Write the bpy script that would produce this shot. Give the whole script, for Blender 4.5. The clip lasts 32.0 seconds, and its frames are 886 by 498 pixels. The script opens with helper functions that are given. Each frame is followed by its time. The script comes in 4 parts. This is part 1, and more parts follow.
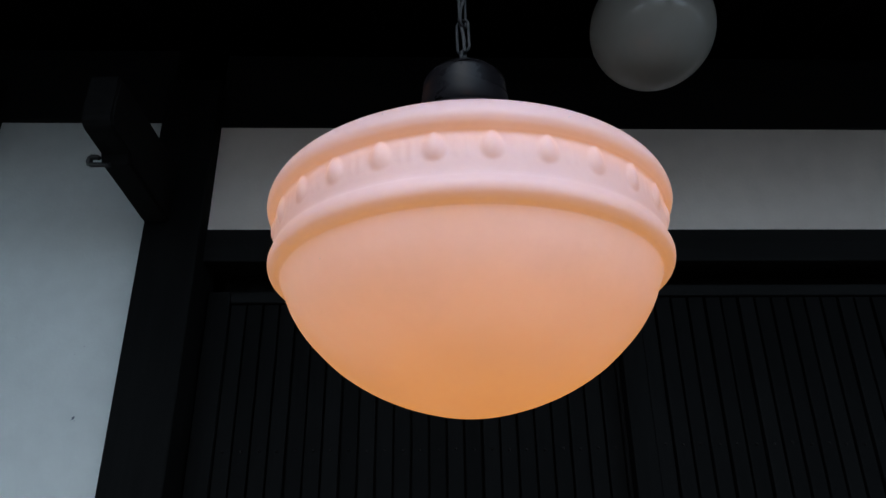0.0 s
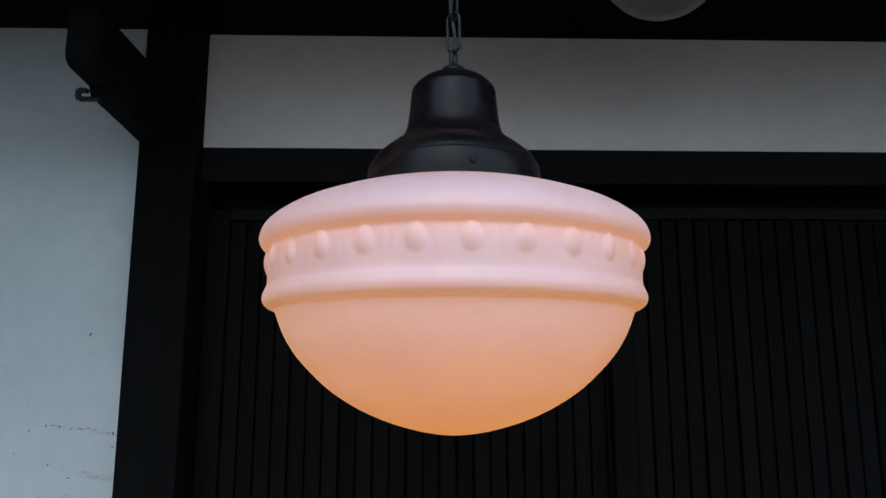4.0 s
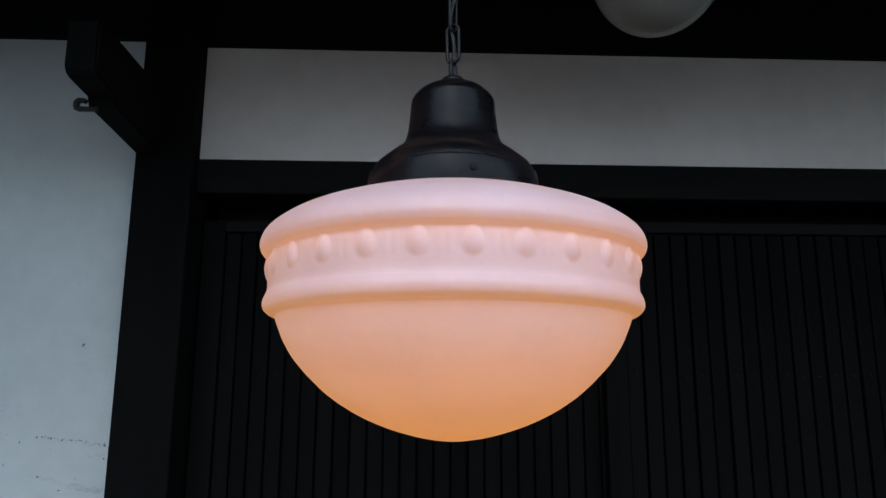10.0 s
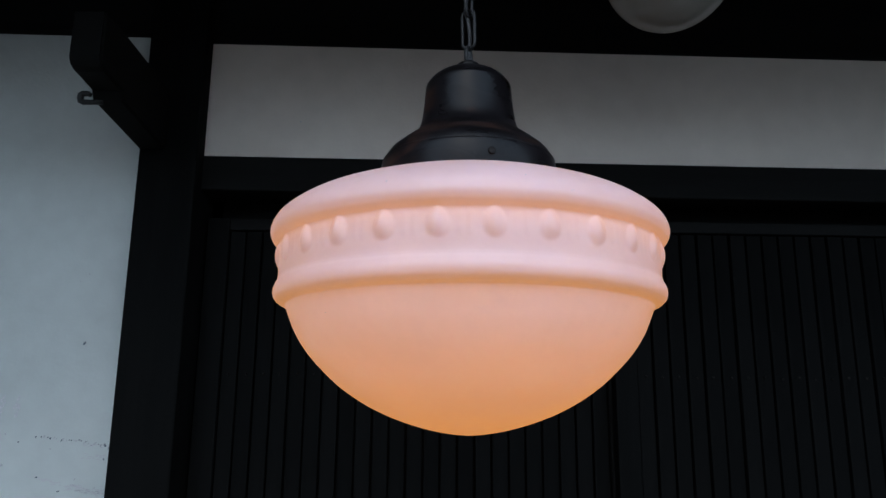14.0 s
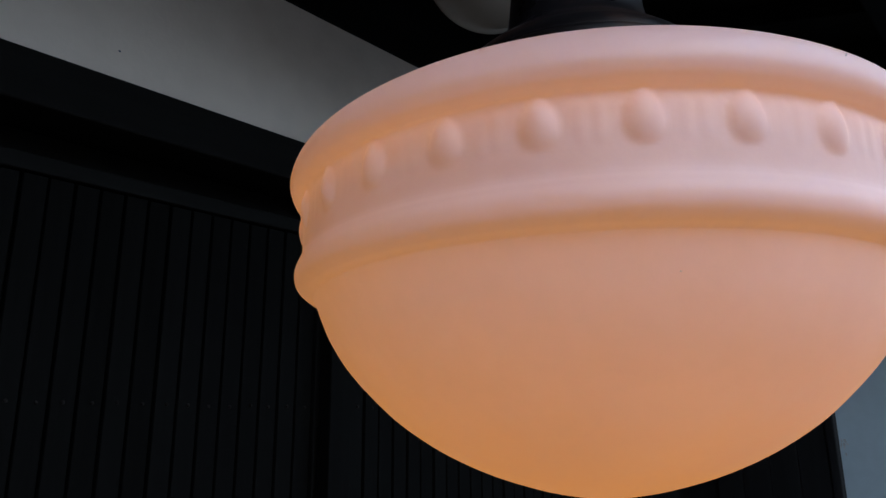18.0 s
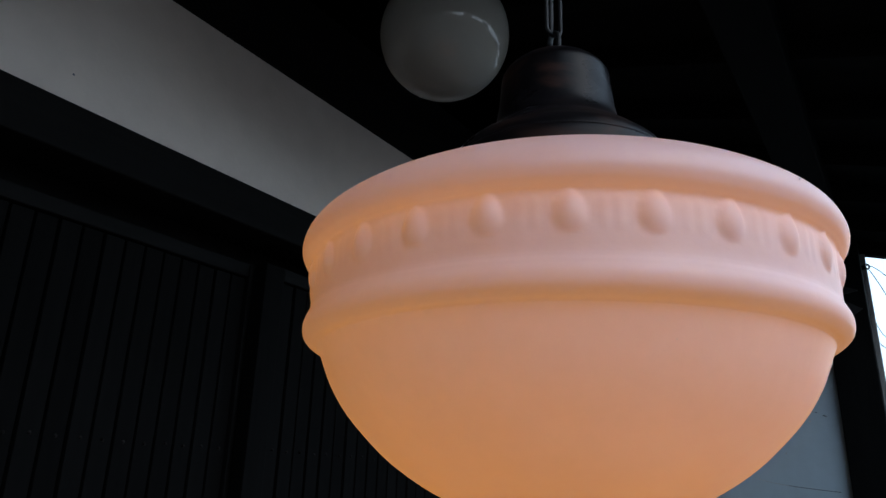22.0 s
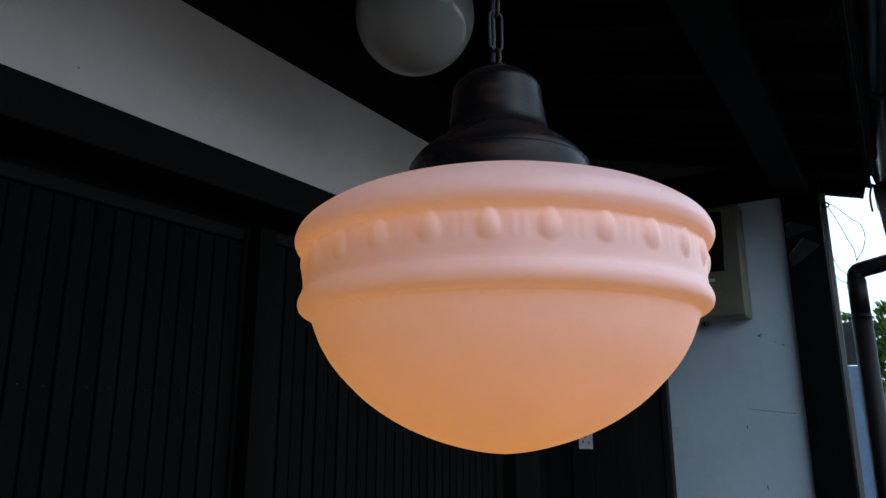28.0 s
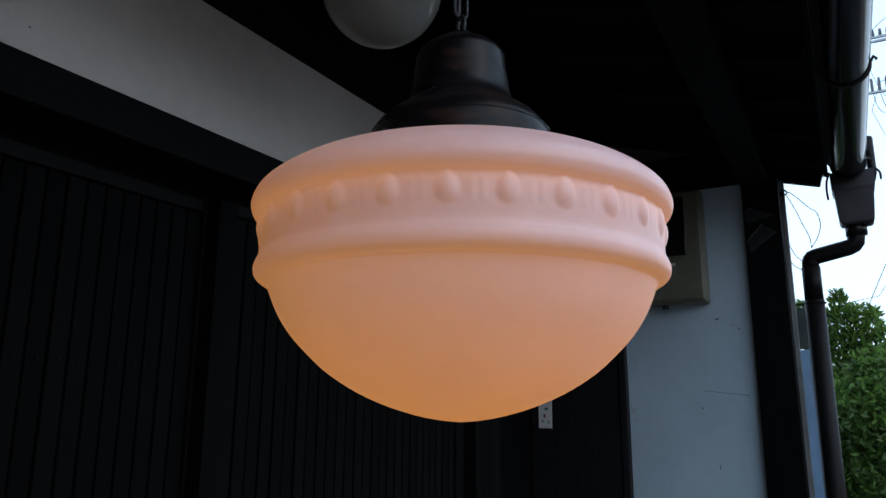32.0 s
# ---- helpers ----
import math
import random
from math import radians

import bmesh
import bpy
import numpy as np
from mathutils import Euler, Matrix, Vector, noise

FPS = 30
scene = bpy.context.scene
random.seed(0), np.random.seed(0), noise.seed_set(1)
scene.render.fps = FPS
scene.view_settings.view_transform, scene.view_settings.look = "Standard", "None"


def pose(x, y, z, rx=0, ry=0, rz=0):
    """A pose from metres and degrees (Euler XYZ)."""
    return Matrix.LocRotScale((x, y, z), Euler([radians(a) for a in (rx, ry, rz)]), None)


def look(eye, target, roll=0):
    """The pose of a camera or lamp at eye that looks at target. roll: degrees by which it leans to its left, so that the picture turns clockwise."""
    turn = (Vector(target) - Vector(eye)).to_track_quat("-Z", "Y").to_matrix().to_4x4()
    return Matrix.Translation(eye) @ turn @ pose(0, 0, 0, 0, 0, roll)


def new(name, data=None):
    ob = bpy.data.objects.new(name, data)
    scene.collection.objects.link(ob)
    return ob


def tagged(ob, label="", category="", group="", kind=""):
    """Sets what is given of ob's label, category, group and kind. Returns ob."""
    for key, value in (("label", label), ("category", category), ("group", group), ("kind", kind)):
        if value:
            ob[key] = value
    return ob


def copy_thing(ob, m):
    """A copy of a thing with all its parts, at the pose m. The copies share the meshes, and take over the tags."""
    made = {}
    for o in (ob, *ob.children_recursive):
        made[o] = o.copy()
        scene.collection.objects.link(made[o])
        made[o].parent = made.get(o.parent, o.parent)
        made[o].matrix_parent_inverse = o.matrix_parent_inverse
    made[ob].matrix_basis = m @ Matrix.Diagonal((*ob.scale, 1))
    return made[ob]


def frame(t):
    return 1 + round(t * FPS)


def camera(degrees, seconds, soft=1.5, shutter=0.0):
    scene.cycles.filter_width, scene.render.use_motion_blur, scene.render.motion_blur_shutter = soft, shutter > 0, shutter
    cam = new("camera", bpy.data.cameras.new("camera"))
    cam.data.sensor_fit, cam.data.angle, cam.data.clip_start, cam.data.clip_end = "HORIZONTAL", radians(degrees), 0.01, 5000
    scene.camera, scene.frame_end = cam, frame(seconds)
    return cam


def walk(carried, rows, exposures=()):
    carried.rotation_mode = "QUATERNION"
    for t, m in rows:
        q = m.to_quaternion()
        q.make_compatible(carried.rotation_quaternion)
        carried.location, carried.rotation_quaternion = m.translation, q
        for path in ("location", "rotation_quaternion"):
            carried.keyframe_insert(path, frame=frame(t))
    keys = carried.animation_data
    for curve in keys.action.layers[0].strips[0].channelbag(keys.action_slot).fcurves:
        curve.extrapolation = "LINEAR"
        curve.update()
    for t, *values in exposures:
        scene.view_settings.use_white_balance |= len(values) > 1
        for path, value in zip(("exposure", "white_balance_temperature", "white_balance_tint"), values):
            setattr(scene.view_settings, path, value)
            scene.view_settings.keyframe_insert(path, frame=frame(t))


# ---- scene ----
LENS = 64.45
cam = camera(LENS, 32.0, soft=1.5)
# seconds, x, y, z, yaw, pitch, roll
PATH = [
    (0.0, -0.0429, -0.6272, 1.4671, -1.31, 23.96, 0.65),
    (0.5, -0.0430, -0.6465, 1.5116, -0.83, 21.95, -1.39),
    (1.0, -0.0480, -0.6712, 1.5492, -0.92, 14.35, -2.23),
    (1.5, -0.0533, -0.6975, 1.6037, -0.57, 11.86, -1.61),
    (2.0, -0.0448, -0.7165, 1.6310, -0.98, 11.68, -1.77),
    (2.5, -0.0396, -0.7120, 1.6302, -0.88, 12.64, -1.18),
    (3.0, -0.0333, -0.6890, 1.6259, -0.91, 11.73, -0.43),
    (3.5, -0.0263, -0.6965, 1.6390, -0.92, 9.94, -0.06),
    (4.0, -0.0268, -0.7127, 1.6469, -1.25, 9.75, -0.03),
    (4.5, -0.0308, -0.7115, 1.6413, -1.43, 11.34, 0.08),
    (6.5, -0.0345, -0.7066, 1.6325, -1.74, 11.21, -0.08),
    (7.0, -0.0336, -0.7078, 1.6373, -1.84, 10.80, -0.18),
    (7.5, -0.0354, -0.7091, 1.6349, -1.90, 10.79, -0.13),
    (8.0, -0.0370, -0.7046, 1.6318, -1.92, 11.03, 0.01),
    (8.5, -0.0346, -0.7159, 1.6348, -1.94, 10.73, -0.27),
    (9.0, -0.0349, -0.7153, 1.6364, -1.97, 10.61, -0.21),
    (9.5, -0.0378, -0.7142, 1.6295, -2.05, 10.80, -0.08),
    (10.0, -0.0349, -0.7170, 1.6350, -2.02, 11.21, -0.23),
    (10.5, -0.0378, -0.7173, 1.6349, -2.11, 12.05, -0.30),
    (11.0, -0.0385, -0.7107, 1.6282, -2.00, 12.47, -0.11),
    (11.5, -0.0344, -0.7095, 1.6297, -1.95, 12.48, -0.12),
    (12.0, -0.0335, -0.7094, 1.6318, -1.89, 12.40, -0.26),
    (12.5, -0.0380, -0.7008, 1.6250, -2.00, 12.36, -0.23),
    (13.0, -0.0376, -0.7004, 1.6233, -1.96, 12.17, -0.28),
    (13.5, -0.0372, -0.7044, 1.6275, -2.05, 11.87, -0.51),
    (14.0, -0.0500, -0.6927, 1.6187, -2.13, 11.94, -0.48),
    (14.5, -0.1251, -0.6373, 1.5860, -4.67, 12.32, -0.52),
    (16.5, -0.3428, -0.2499, 1.5907, -34.66, 15.95, 3.36),
    (17.0, -0.3815, -0.2419, 1.5974, -44.97, 12.66, 3.22),
    (17.5, -0.3708, -0.2311, 1.6055, -44.65, 13.06, 2.25),
    (18.0, -0.3945, -0.2364, 1.6246, -46.85, 14.40, 0.43),
    (18.5, -0.4594, -0.2164, 1.6339, -51.76, 13.45, 0.87),
    (19.0, -0.4672, -0.1988, 1.6121, -54.05, 16.69, 0.14),
    (19.5, -0.4800, -0.2072, 1.6247, -56.23, 14.36, 0.59),
    (20.0, -0.4719, -0.2124, 1.6108, -56.83, 16.67, -1.26),
    (20.5, -0.4732, -0.2037, 1.6067, -56.68, 17.13, -1.22),
    (21.0, -0.4733, -0.2056, 1.6099, -56.81, 17.04, -1.64),
    (21.5, -0.4758, -0.2173, 1.6128, -56.99, 16.79, -2.37),
    (22.0, -0.4797, -0.2099, 1.6127, -56.99, 18.68, -1.64),
    (22.5, -0.4816, -0.2097, 1.6171, -56.98, 19.93, -1.76),
    (23.0, -0.4812, -0.2207, 1.6165, -56.65, 21.09, -1.60),
    (23.5, -0.4817, -0.2153, 1.6138, -57.02, 21.45, -0.94),
    (24.0, -0.4823, -0.2093, 1.6098, -57.45, 21.27, -0.63),
    (24.5, -0.4808, -0.2219, 1.6001, -57.12, 19.84, -0.58),
    (26.5, -0.5455, -0.3297, 1.6143, -52.08, 13.24, -1.12),
    (27.0, -0.5777, -0.2992, 1.6074, -55.45, 12.89, -0.15),
    (27.5, -0.5879, -0.3047, 1.6115, -56.73, 13.22, 0.41),
    (28.0, -0.5859, -0.3096, 1.6141, -57.35, 13.60, 0.07),
    (28.5, -0.5897, -0.3042, 1.6116, -58.08, 13.80, 0.44),
    (29.0, -0.5878, -0.3151, 1.6138, -58.80, 13.76, 0.00),
    (29.5, -0.5838, -0.3247, 1.6130, -59.28, 13.64, -0.25),
    (30.0, -0.5820, -0.3161, 1.6106, -60.04, 13.58, -0.10),
    (30.5, -0.5809, -0.3148, 1.6033, -60.36, 13.38, -0.18),
    (31.0, -0.5692, -0.3173, 1.6027, -59.98, 12.76, -0.63),
    (31.5, -0.5691, -0.3095, 1.6026, -60.19, 12.49, -0.57),
    (32.0, -0.5752, -0.3104, 1.6012, -60.26, 12.27, -0.36),
]

walk(cam, [(t, pose(x, y, z, 90 + p, r, w)) for t, x, y, z, w, p, r in PATH],
     exposures=[(t, e, 5800 if t < 15 else 5820, 7.3 if t < 15 else 8.3) for t, e in ((0.0, 0.24), (2.0, 0.18), (3.0, 0.27), (14.0, 0.27), (17.0, 0.13), (19.0, -0.07), (24.0, -0.05), (27.0, -0.05), (28.0, 0.08), (29.0, 0.22), (30.0, 0.20), (31.0, -0.14), (32.0, -0.14))])

# ---- light ----
SUN_AZ, SUN_EL = 190.0, 42.0      # degrees from +y towards +x, and above the horizon
world = bpy.data.worlds.new("sky")
scene.world = world
world.use_nodes = True
wn = world.node_tree
sky = wn.nodes.new("ShaderNodeTexSky")
sky.sky_type, sky.sun_disc = "NISHITA", False
sky.sun_elevation, sky.sun_rotation = radians(SUN_EL), radians(SUN_AZ)
sky.air_density, sky.dust_density, sky.ozone_density = 1.0, 5.0, 1.5
wn.nodes["Background"].inputs["Strength"].default_value = 0.150
# a thin white cloud layer over the clear sky, whiter and brighter towards the horizon
cloud = wn.nodes.new("ShaderNodeMix")
cloud.data_type = "RGBA"
cloud.inputs[0].default_value = 0.75
wn.links.new(sky.outputs["Color"], cloud.inputs[6])
way = wn.nodes.new("ShaderNodeTexCoord")
high = wn.nodes.new("ShaderNodeSeparateXYZ")
wn.links.new(way.outputs["Generated"], high.inputs["Vector"])
layer = wn.nodes.new("ShaderNodeValToRGB")
layer.color_ramp.elements[0].position, layer.color_ramp.elements[0].color = 0.0, (10.5, 12.0, 13.2, 1)
layer.color_ramp.elements[1].position, layer.color_ramp.elements[1].color = 1.0, (6.6, 9.0, 11.4, 1)
wn.links.new(high.outputs["Z"], layer.inputs["Fac"])
wn.links.new(layer.outputs["Color"], cloud.inputs[7])
wn.links.new(cloud.outputs[2], wn.nodes["Background"].inputs["Color"])
sun = new("sun", bpy.data.lights.new("sun", "SUN"))
sun.data.energy, sun.data.angle, sun.data.color = 0.12, radians(60), (1.0, 0.98, 0.96)
az, el = radians(SUN_AZ), radians(SUN_EL)
sun.matrix_world = look((0, 0, 0), (-math.sin(az) * math.cos(el), -math.cos(az) * math.cos(el), -math.sin(el)))

# ---- materials ----
def material(name, colour, rough=0.6, metal=0.0, vary=0.25, scale=8.0, bump=0.0, bump_scale=60.0, stretch=(1, 1, 1), spec=0.5, tint=None, rand=0.0, coat=0.0):
    """A surface with colour variation at two scales and fine relief, in metres of the object's own space."""
    m = bpy.data.materials.new(name)
    m.use_nodes = True
    n, l = m.node_tree.nodes, m.node_tree.links
    b = n["Principled BSDF"]
    b.inputs["Roughness"].default_value, b.inputs["Metallic"].default_value = rough, metal
    b.inputs["Specular IOR Level"].default_value = spec
    b.inputs["Coat Weight"].default_value = coat
    co = n.new("ShaderNodeTexCoord")
    mp = n.new("ShaderNodeMapping")
    mp.inputs["Scale"].default_value = stretch
    l.new(co.outputs["Object"], mp.inputs["Vector"])
    big, fine = n.new("ShaderNodeTexNoise"), n.new("ShaderNodeTexNoise")
    big.inputs["Scale"].default_value, fine.inputs["Scale"].default_value = scale, scale * 9
    big.inputs["Detail"].default_value, fine.inputs["Detail"].default_value = 5, 4
    for t in (big, fine):
        l.new(mp.outputs["Vector"], t.inputs["Vector"])
    add = n.new("ShaderNodeMath")
    add.operation = "MULTIPLY_ADD"
    add.inputs[1].default_value = 0.4
    l.new(fine.outputs["Fac"], add.inputs[0])
    l.new(big.outputs["Fac"], add.inputs[2])
    last = add
    if rand:
        info = n.new("ShaderNodeObjectInfo")
        more = n.new("ShaderNodeMath")
        more.operation = "MULTIPLY_ADD"
        more.inputs[1].default_value = rand
        l.new(info.outputs["Random"], more.inputs[0])
        l.new(add.outputs[0], more.inputs[2])
        last = more
    ramp = n.new("ShaderNodeValToRGB")
    lo = tint or tuple(c * (1 - vary) for c in colour)
    hi = tuple(min(1, c * (1 + vary)) for c in colour)
    ramp.color_ramp.elements[0].position, ramp.color_ramp.elements[1].position = 0.45, 0.95 + rand * 0.6
    ramp.color_ramp.elements[0].color, ramp.color_ramp.elements[1].color = (*lo, 1), (*hi, 1)
    l.new(last.outputs[0], ramp.inputs["Fac"])
    l.new(ramp.outputs["Color"], b.inputs["Base Color"])
    if bump:
        tex = n.new("ShaderNodeTexNoise")
        tex.inputs["Scale"].default_value, tex.inputs["Detail"].default_value = bump_scale, 6
        l.new(mp.outputs["Vector"], tex.inputs["Vector"])
        bp = n.new("ShaderNodeBump")
        bp.inputs["Strength"].default_value, bp.inputs["Distance"].default_value = bump, 0.004
        l.new(tex.outputs["Fac"], bp.inputs["Height"])
        l.new(bp.outputs["Normal"], b.inputs["Normal"])
    return m


WOOD_V = material("black_stained_wood", (0.0058, 0.0060, 0.0061), 0.75, vary=0.45, scale=10, bump=0.35, bump_scale=50, stretch=(1, 1, 0.08), rand=0.25, spec=0.03)
# a paler tone than WOOD_V, for the board screen
WOOD_S = material("paler_dark_boards", (0.0105, 0.0105, 0.0115), 0.7, vary=0.35, scale=10, bump=0.35, bump_scale=50, stretch=(1, 1, 0.08), rand=0.25, spec=0.1)
WOOD_X = material("black_stained_wood_beam", (0.0058, 0.0060, 0.0061), 0.75, vary=0.45, scale=10, bump=0.35, bump_scale=50, stretch=(0.08, 1, 1), spec=0.12)
# darker than the other stained wood: deep shade under the eave is painted in
WOOD_Y = material("black_stained_wood_eave_shade", (0.0042, 0.0041, 0.0040), 0.85, vary=0.45, scale=10, bump=0.3, bump_scale=50, stretch=(1, 0.08, 1), spec=0.12)
# one plaster in two tints: warm bounced light here, cool skylight in the next
WARM_PLASTER = material("plaster_warm_bounce_tint", (0.70, 0.650, 0.595), 0.85, vary=0.10, scale=2.5, bump=0.12, bump_scale=120, spec=0.2)
PLASTER = material("white_lime_plaster", (0.62, 0.662, 0.655), 0.85, vary=0.09, scale=3.0, bump=0.12, bump_scale=120, spec=0.2)
# end wall copy of the white plaster, blue skylight painted into the colour
SKYLIT_PLASTER = material("plaster_blue_skylight_tint", (0.54, 0.645, 0.725), 0.85, vary=0.08, scale=3.0, bump=0.12, bump_scale=120, spec=0.2)
GRIME = material("grey_grime", (0.13, 0.155, 0.19), 0.9, vary=0.3, scale=60)
FAINT = material("faint_smear", (0.62, 0.63, 0.65), 0.9, vary=0.15, scale=60)
SMUDGE = material("pale_smudge", (0.50, 0.51, 0.54), 0.9, vary=0.2, scale=60)
BRONZE = material("dark_bronze", (0.0075, 0.0065, 0.0075), 0.30, metal=0.0, vary=0.5, scale=14, bump=0.02, spec=0.15, bump_scale=70, stretch=(1, 1, 1.6))
RUST = material("rusty_screw", (0.0055, 0.004, 0.0036), 0.8, metal=0.2, vary=0.3, scale=60)
IRON = material("dark_iron", (0.016, 0.016, 0.017), 0.5, metal=0.3, vary=0.4, scale=40, bump=0.15, bump_scale=150)
CORD = material("grey_cord", (0.030, 0.030, 0.032), 0.6, vary=0.3, scale=90)
PIPE = material("dull_brown_pvc", (0.010, 0.0085, 0.0085), 0.42, spec=0.10, vary=0.3, scale=9, bump=0.03)
PVC = material("dark_brown_pvc", (0.008, 0.0068, 0.0070), 0.17, spec=0.22, vary=0.3, scale=9, bump=0.03)
HEADMAT = material("brown_pvc_head", (0.05, 0.042, 0.045), 0.4, vary=0.3, scale=14, bump=0.03)
BOXMAT = material("faded_olive_enamel", (0.18, 0.17, 0.125), 0.5, vary=0.2, scale=12, bump=0.05)
DARKGLASS = material("dark_window", (0.012, 0.011, 0.011), 0.2, vary=0.3, scale=20)
PAPER = material("white_paper", (0.75, 0.74, 0.71), 0.7, vary=0.08, scale=40)
REDINK = material("red_ink", (0.35, 0.06, 0.05), 0.7, vary=0.2, scale=80)
# pale blue base colour paints the sky's reflection onto the steel
BLUESHEET = material("steel_sky_reflection_tint", (0.42, 0.62, 0.88), 0.22, metal=0.15, vary=0.12, scale=6)
ASPHALT = material("asphalt", (0.055, 0.055, 0.056), 0.9, vary=0.35, scale=6, bump=0.5, bump_scale=200)
STONE = material("concrete", (0.15, 0.145, 0.14), 0.85, vary=0.25, scale=4, bump=0.3, bump_scale=90)
PAVING = material("warm_bounce_concrete", (0.15, 0.100, 0.062), 0.85, vary=0.25, scale=4, bump=0.3, bump_scale=90)
PALE = material("brown_wall_coat", (0.27, 0.21, 0.165), 0.85, vary=0.15, scale=2, bump=0.2, bump_scale=60)
TILE = material("grey_roof_tile", (0.07, 0.07, 0.075), 0.5, vary=0.3, scale=5)
BARK = material("bark", (0.10, 0.075, 0.055), 0.9, vary=0.4, scale=20, bump=0.6, bump_scale=40, stretch=(1, 1, 0.2))
GALV = material("galvanised_steel", (0.42, 0.43, 0.45), 0.45, metal=0.6, vary=0.2, scale=12)
INSULATOR = material("grey_brown_insulator", (0.10, 0.10, 0.12), 0.3, vary=0.2, scale=20)
STREAK = material("clear_film", (0.015, 0.0155, 0.016), 0.40, vary=0.6, scale=30)
FOLD = material("film_fold", (0.06, 0.06, 0.06), 0.35, vary=0.4, scale=30)
BATTEN = material("weathered_batten", (0.22, 0.215, 0.205), 0.85, vary=0.55, scale=14, bump=0.3, bump_scale=60, stretch=(1, 1, 0.15))
CLOUDED = material("clouded_plastic", (0.085, 0.095, 0.085), 0.35, vary=0.35, scale=16)


def leaf_material():
    m = material("green_leaf", (0.098, 0.165, 0.030), 0.45, vary=0.5, scale=2.0, rand=0.0)
    n, l = m.node_tree.nodes, m.node_tree.links
    b = n["Principled BSDF"]
    geo = n.new("ShaderNodeNewGeometry")
    hsv = n.new("ShaderNodeHueSaturation")
    mr = n.new("ShaderNodeMapRange")
    mr.inputs["To Min"].default_value, mr.inputs["To Max"].default_value = 0.45, 1.7
    l.new(geo.outputs["Random Per Island"], mr.inputs["Value"])
    l.new(mr.outputs["Result"], hsv.inputs["Value"])
    old = b.inputs["Base Color"].links[0].from_socket
    l.new(old, hsv.inputs["Color"])
    l.new(hsv.outputs["Color"], b.inputs["Base Color"])
    tr = n.new("ShaderNodeBsdfTranslucent")
    l.new(hsv.outputs["Color"], tr.inputs["Color"])
    mix = n.new("ShaderNodeMixShader")
    mix.inputs["Fac"].default_value = 0.5
    l.new(b.outputs["BSDF"], mix.inputs[1])
    l.new(tr.outputs["BSDF"], mix.inputs[2])
    l.new(mix.outputs["Shader"], n["Material Output"].inputs["Surface"])
    return m


def rubbed_bronze(m):
    """Brown streaks where the dark patina is rubbed thin, and uneven polish."""
    n, l = m.node_tree.nodes, m.node_tree.links
    b = n["Principled BSDF"]
    co = n.new("ShaderNodeTexCoord")
    mp = n.new("ShaderNodeMapping")
    mp.inputs["Scale"].default_value, mp.inputs["Location"].default_value = (1, 1, 2.6), (0.31, 0.12, 0.07)
    l.new(co.outputs["Object"], mp.inputs["Vector"])
    tex = n.new("ShaderNodeTexNoise")
    tex.inputs["Scale"].default_value, tex.inputs["Detail"].default_value, tex.inputs["Distortion"].default_value = 13.0, 4, 0.8
    l.new(mp.outputs["Vector"], tex.inputs["Vector"])
    worn = n.new("ShaderNodeMapRange")
    worn.inputs["From Min"].default_value, worn.inputs["From Max"].default_value = 0.55, 0.70
    l.new(tex.outputs["Fac"], worn.inputs["Value"])
    mix = n.new("ShaderNodeMix")
    mix.data_type = "RGBA"
    old = b.inputs["Base Color"].links[0].from_socket
    l.new(worn.outputs["Result"], mix.inputs[0])
    l.new(old, mix.inputs[6])
    mix.inputs[7].default_value = (0.040, 0.021, 0.016, 1)
    l.new(mix.outputs[2], b.inputs["Base Color"])
    gloss = n.new("ShaderNodeMapRange")
    gloss.inputs["From Min"].default_value, gloss.inputs["From Max"].default_value = 0.35, 0.65
    gloss.inputs["To Min"].default_value, gloss.inputs["To Max"].default_value = 0.22, 0.40
    l.new(tex.outputs["Fac"], gloss.inputs["Value"])
    l.new(gloss.outputs["Result"], b.inputs["Roughness"])


rubbed_bronze(BRONZE)
LEAF = leaf_material()


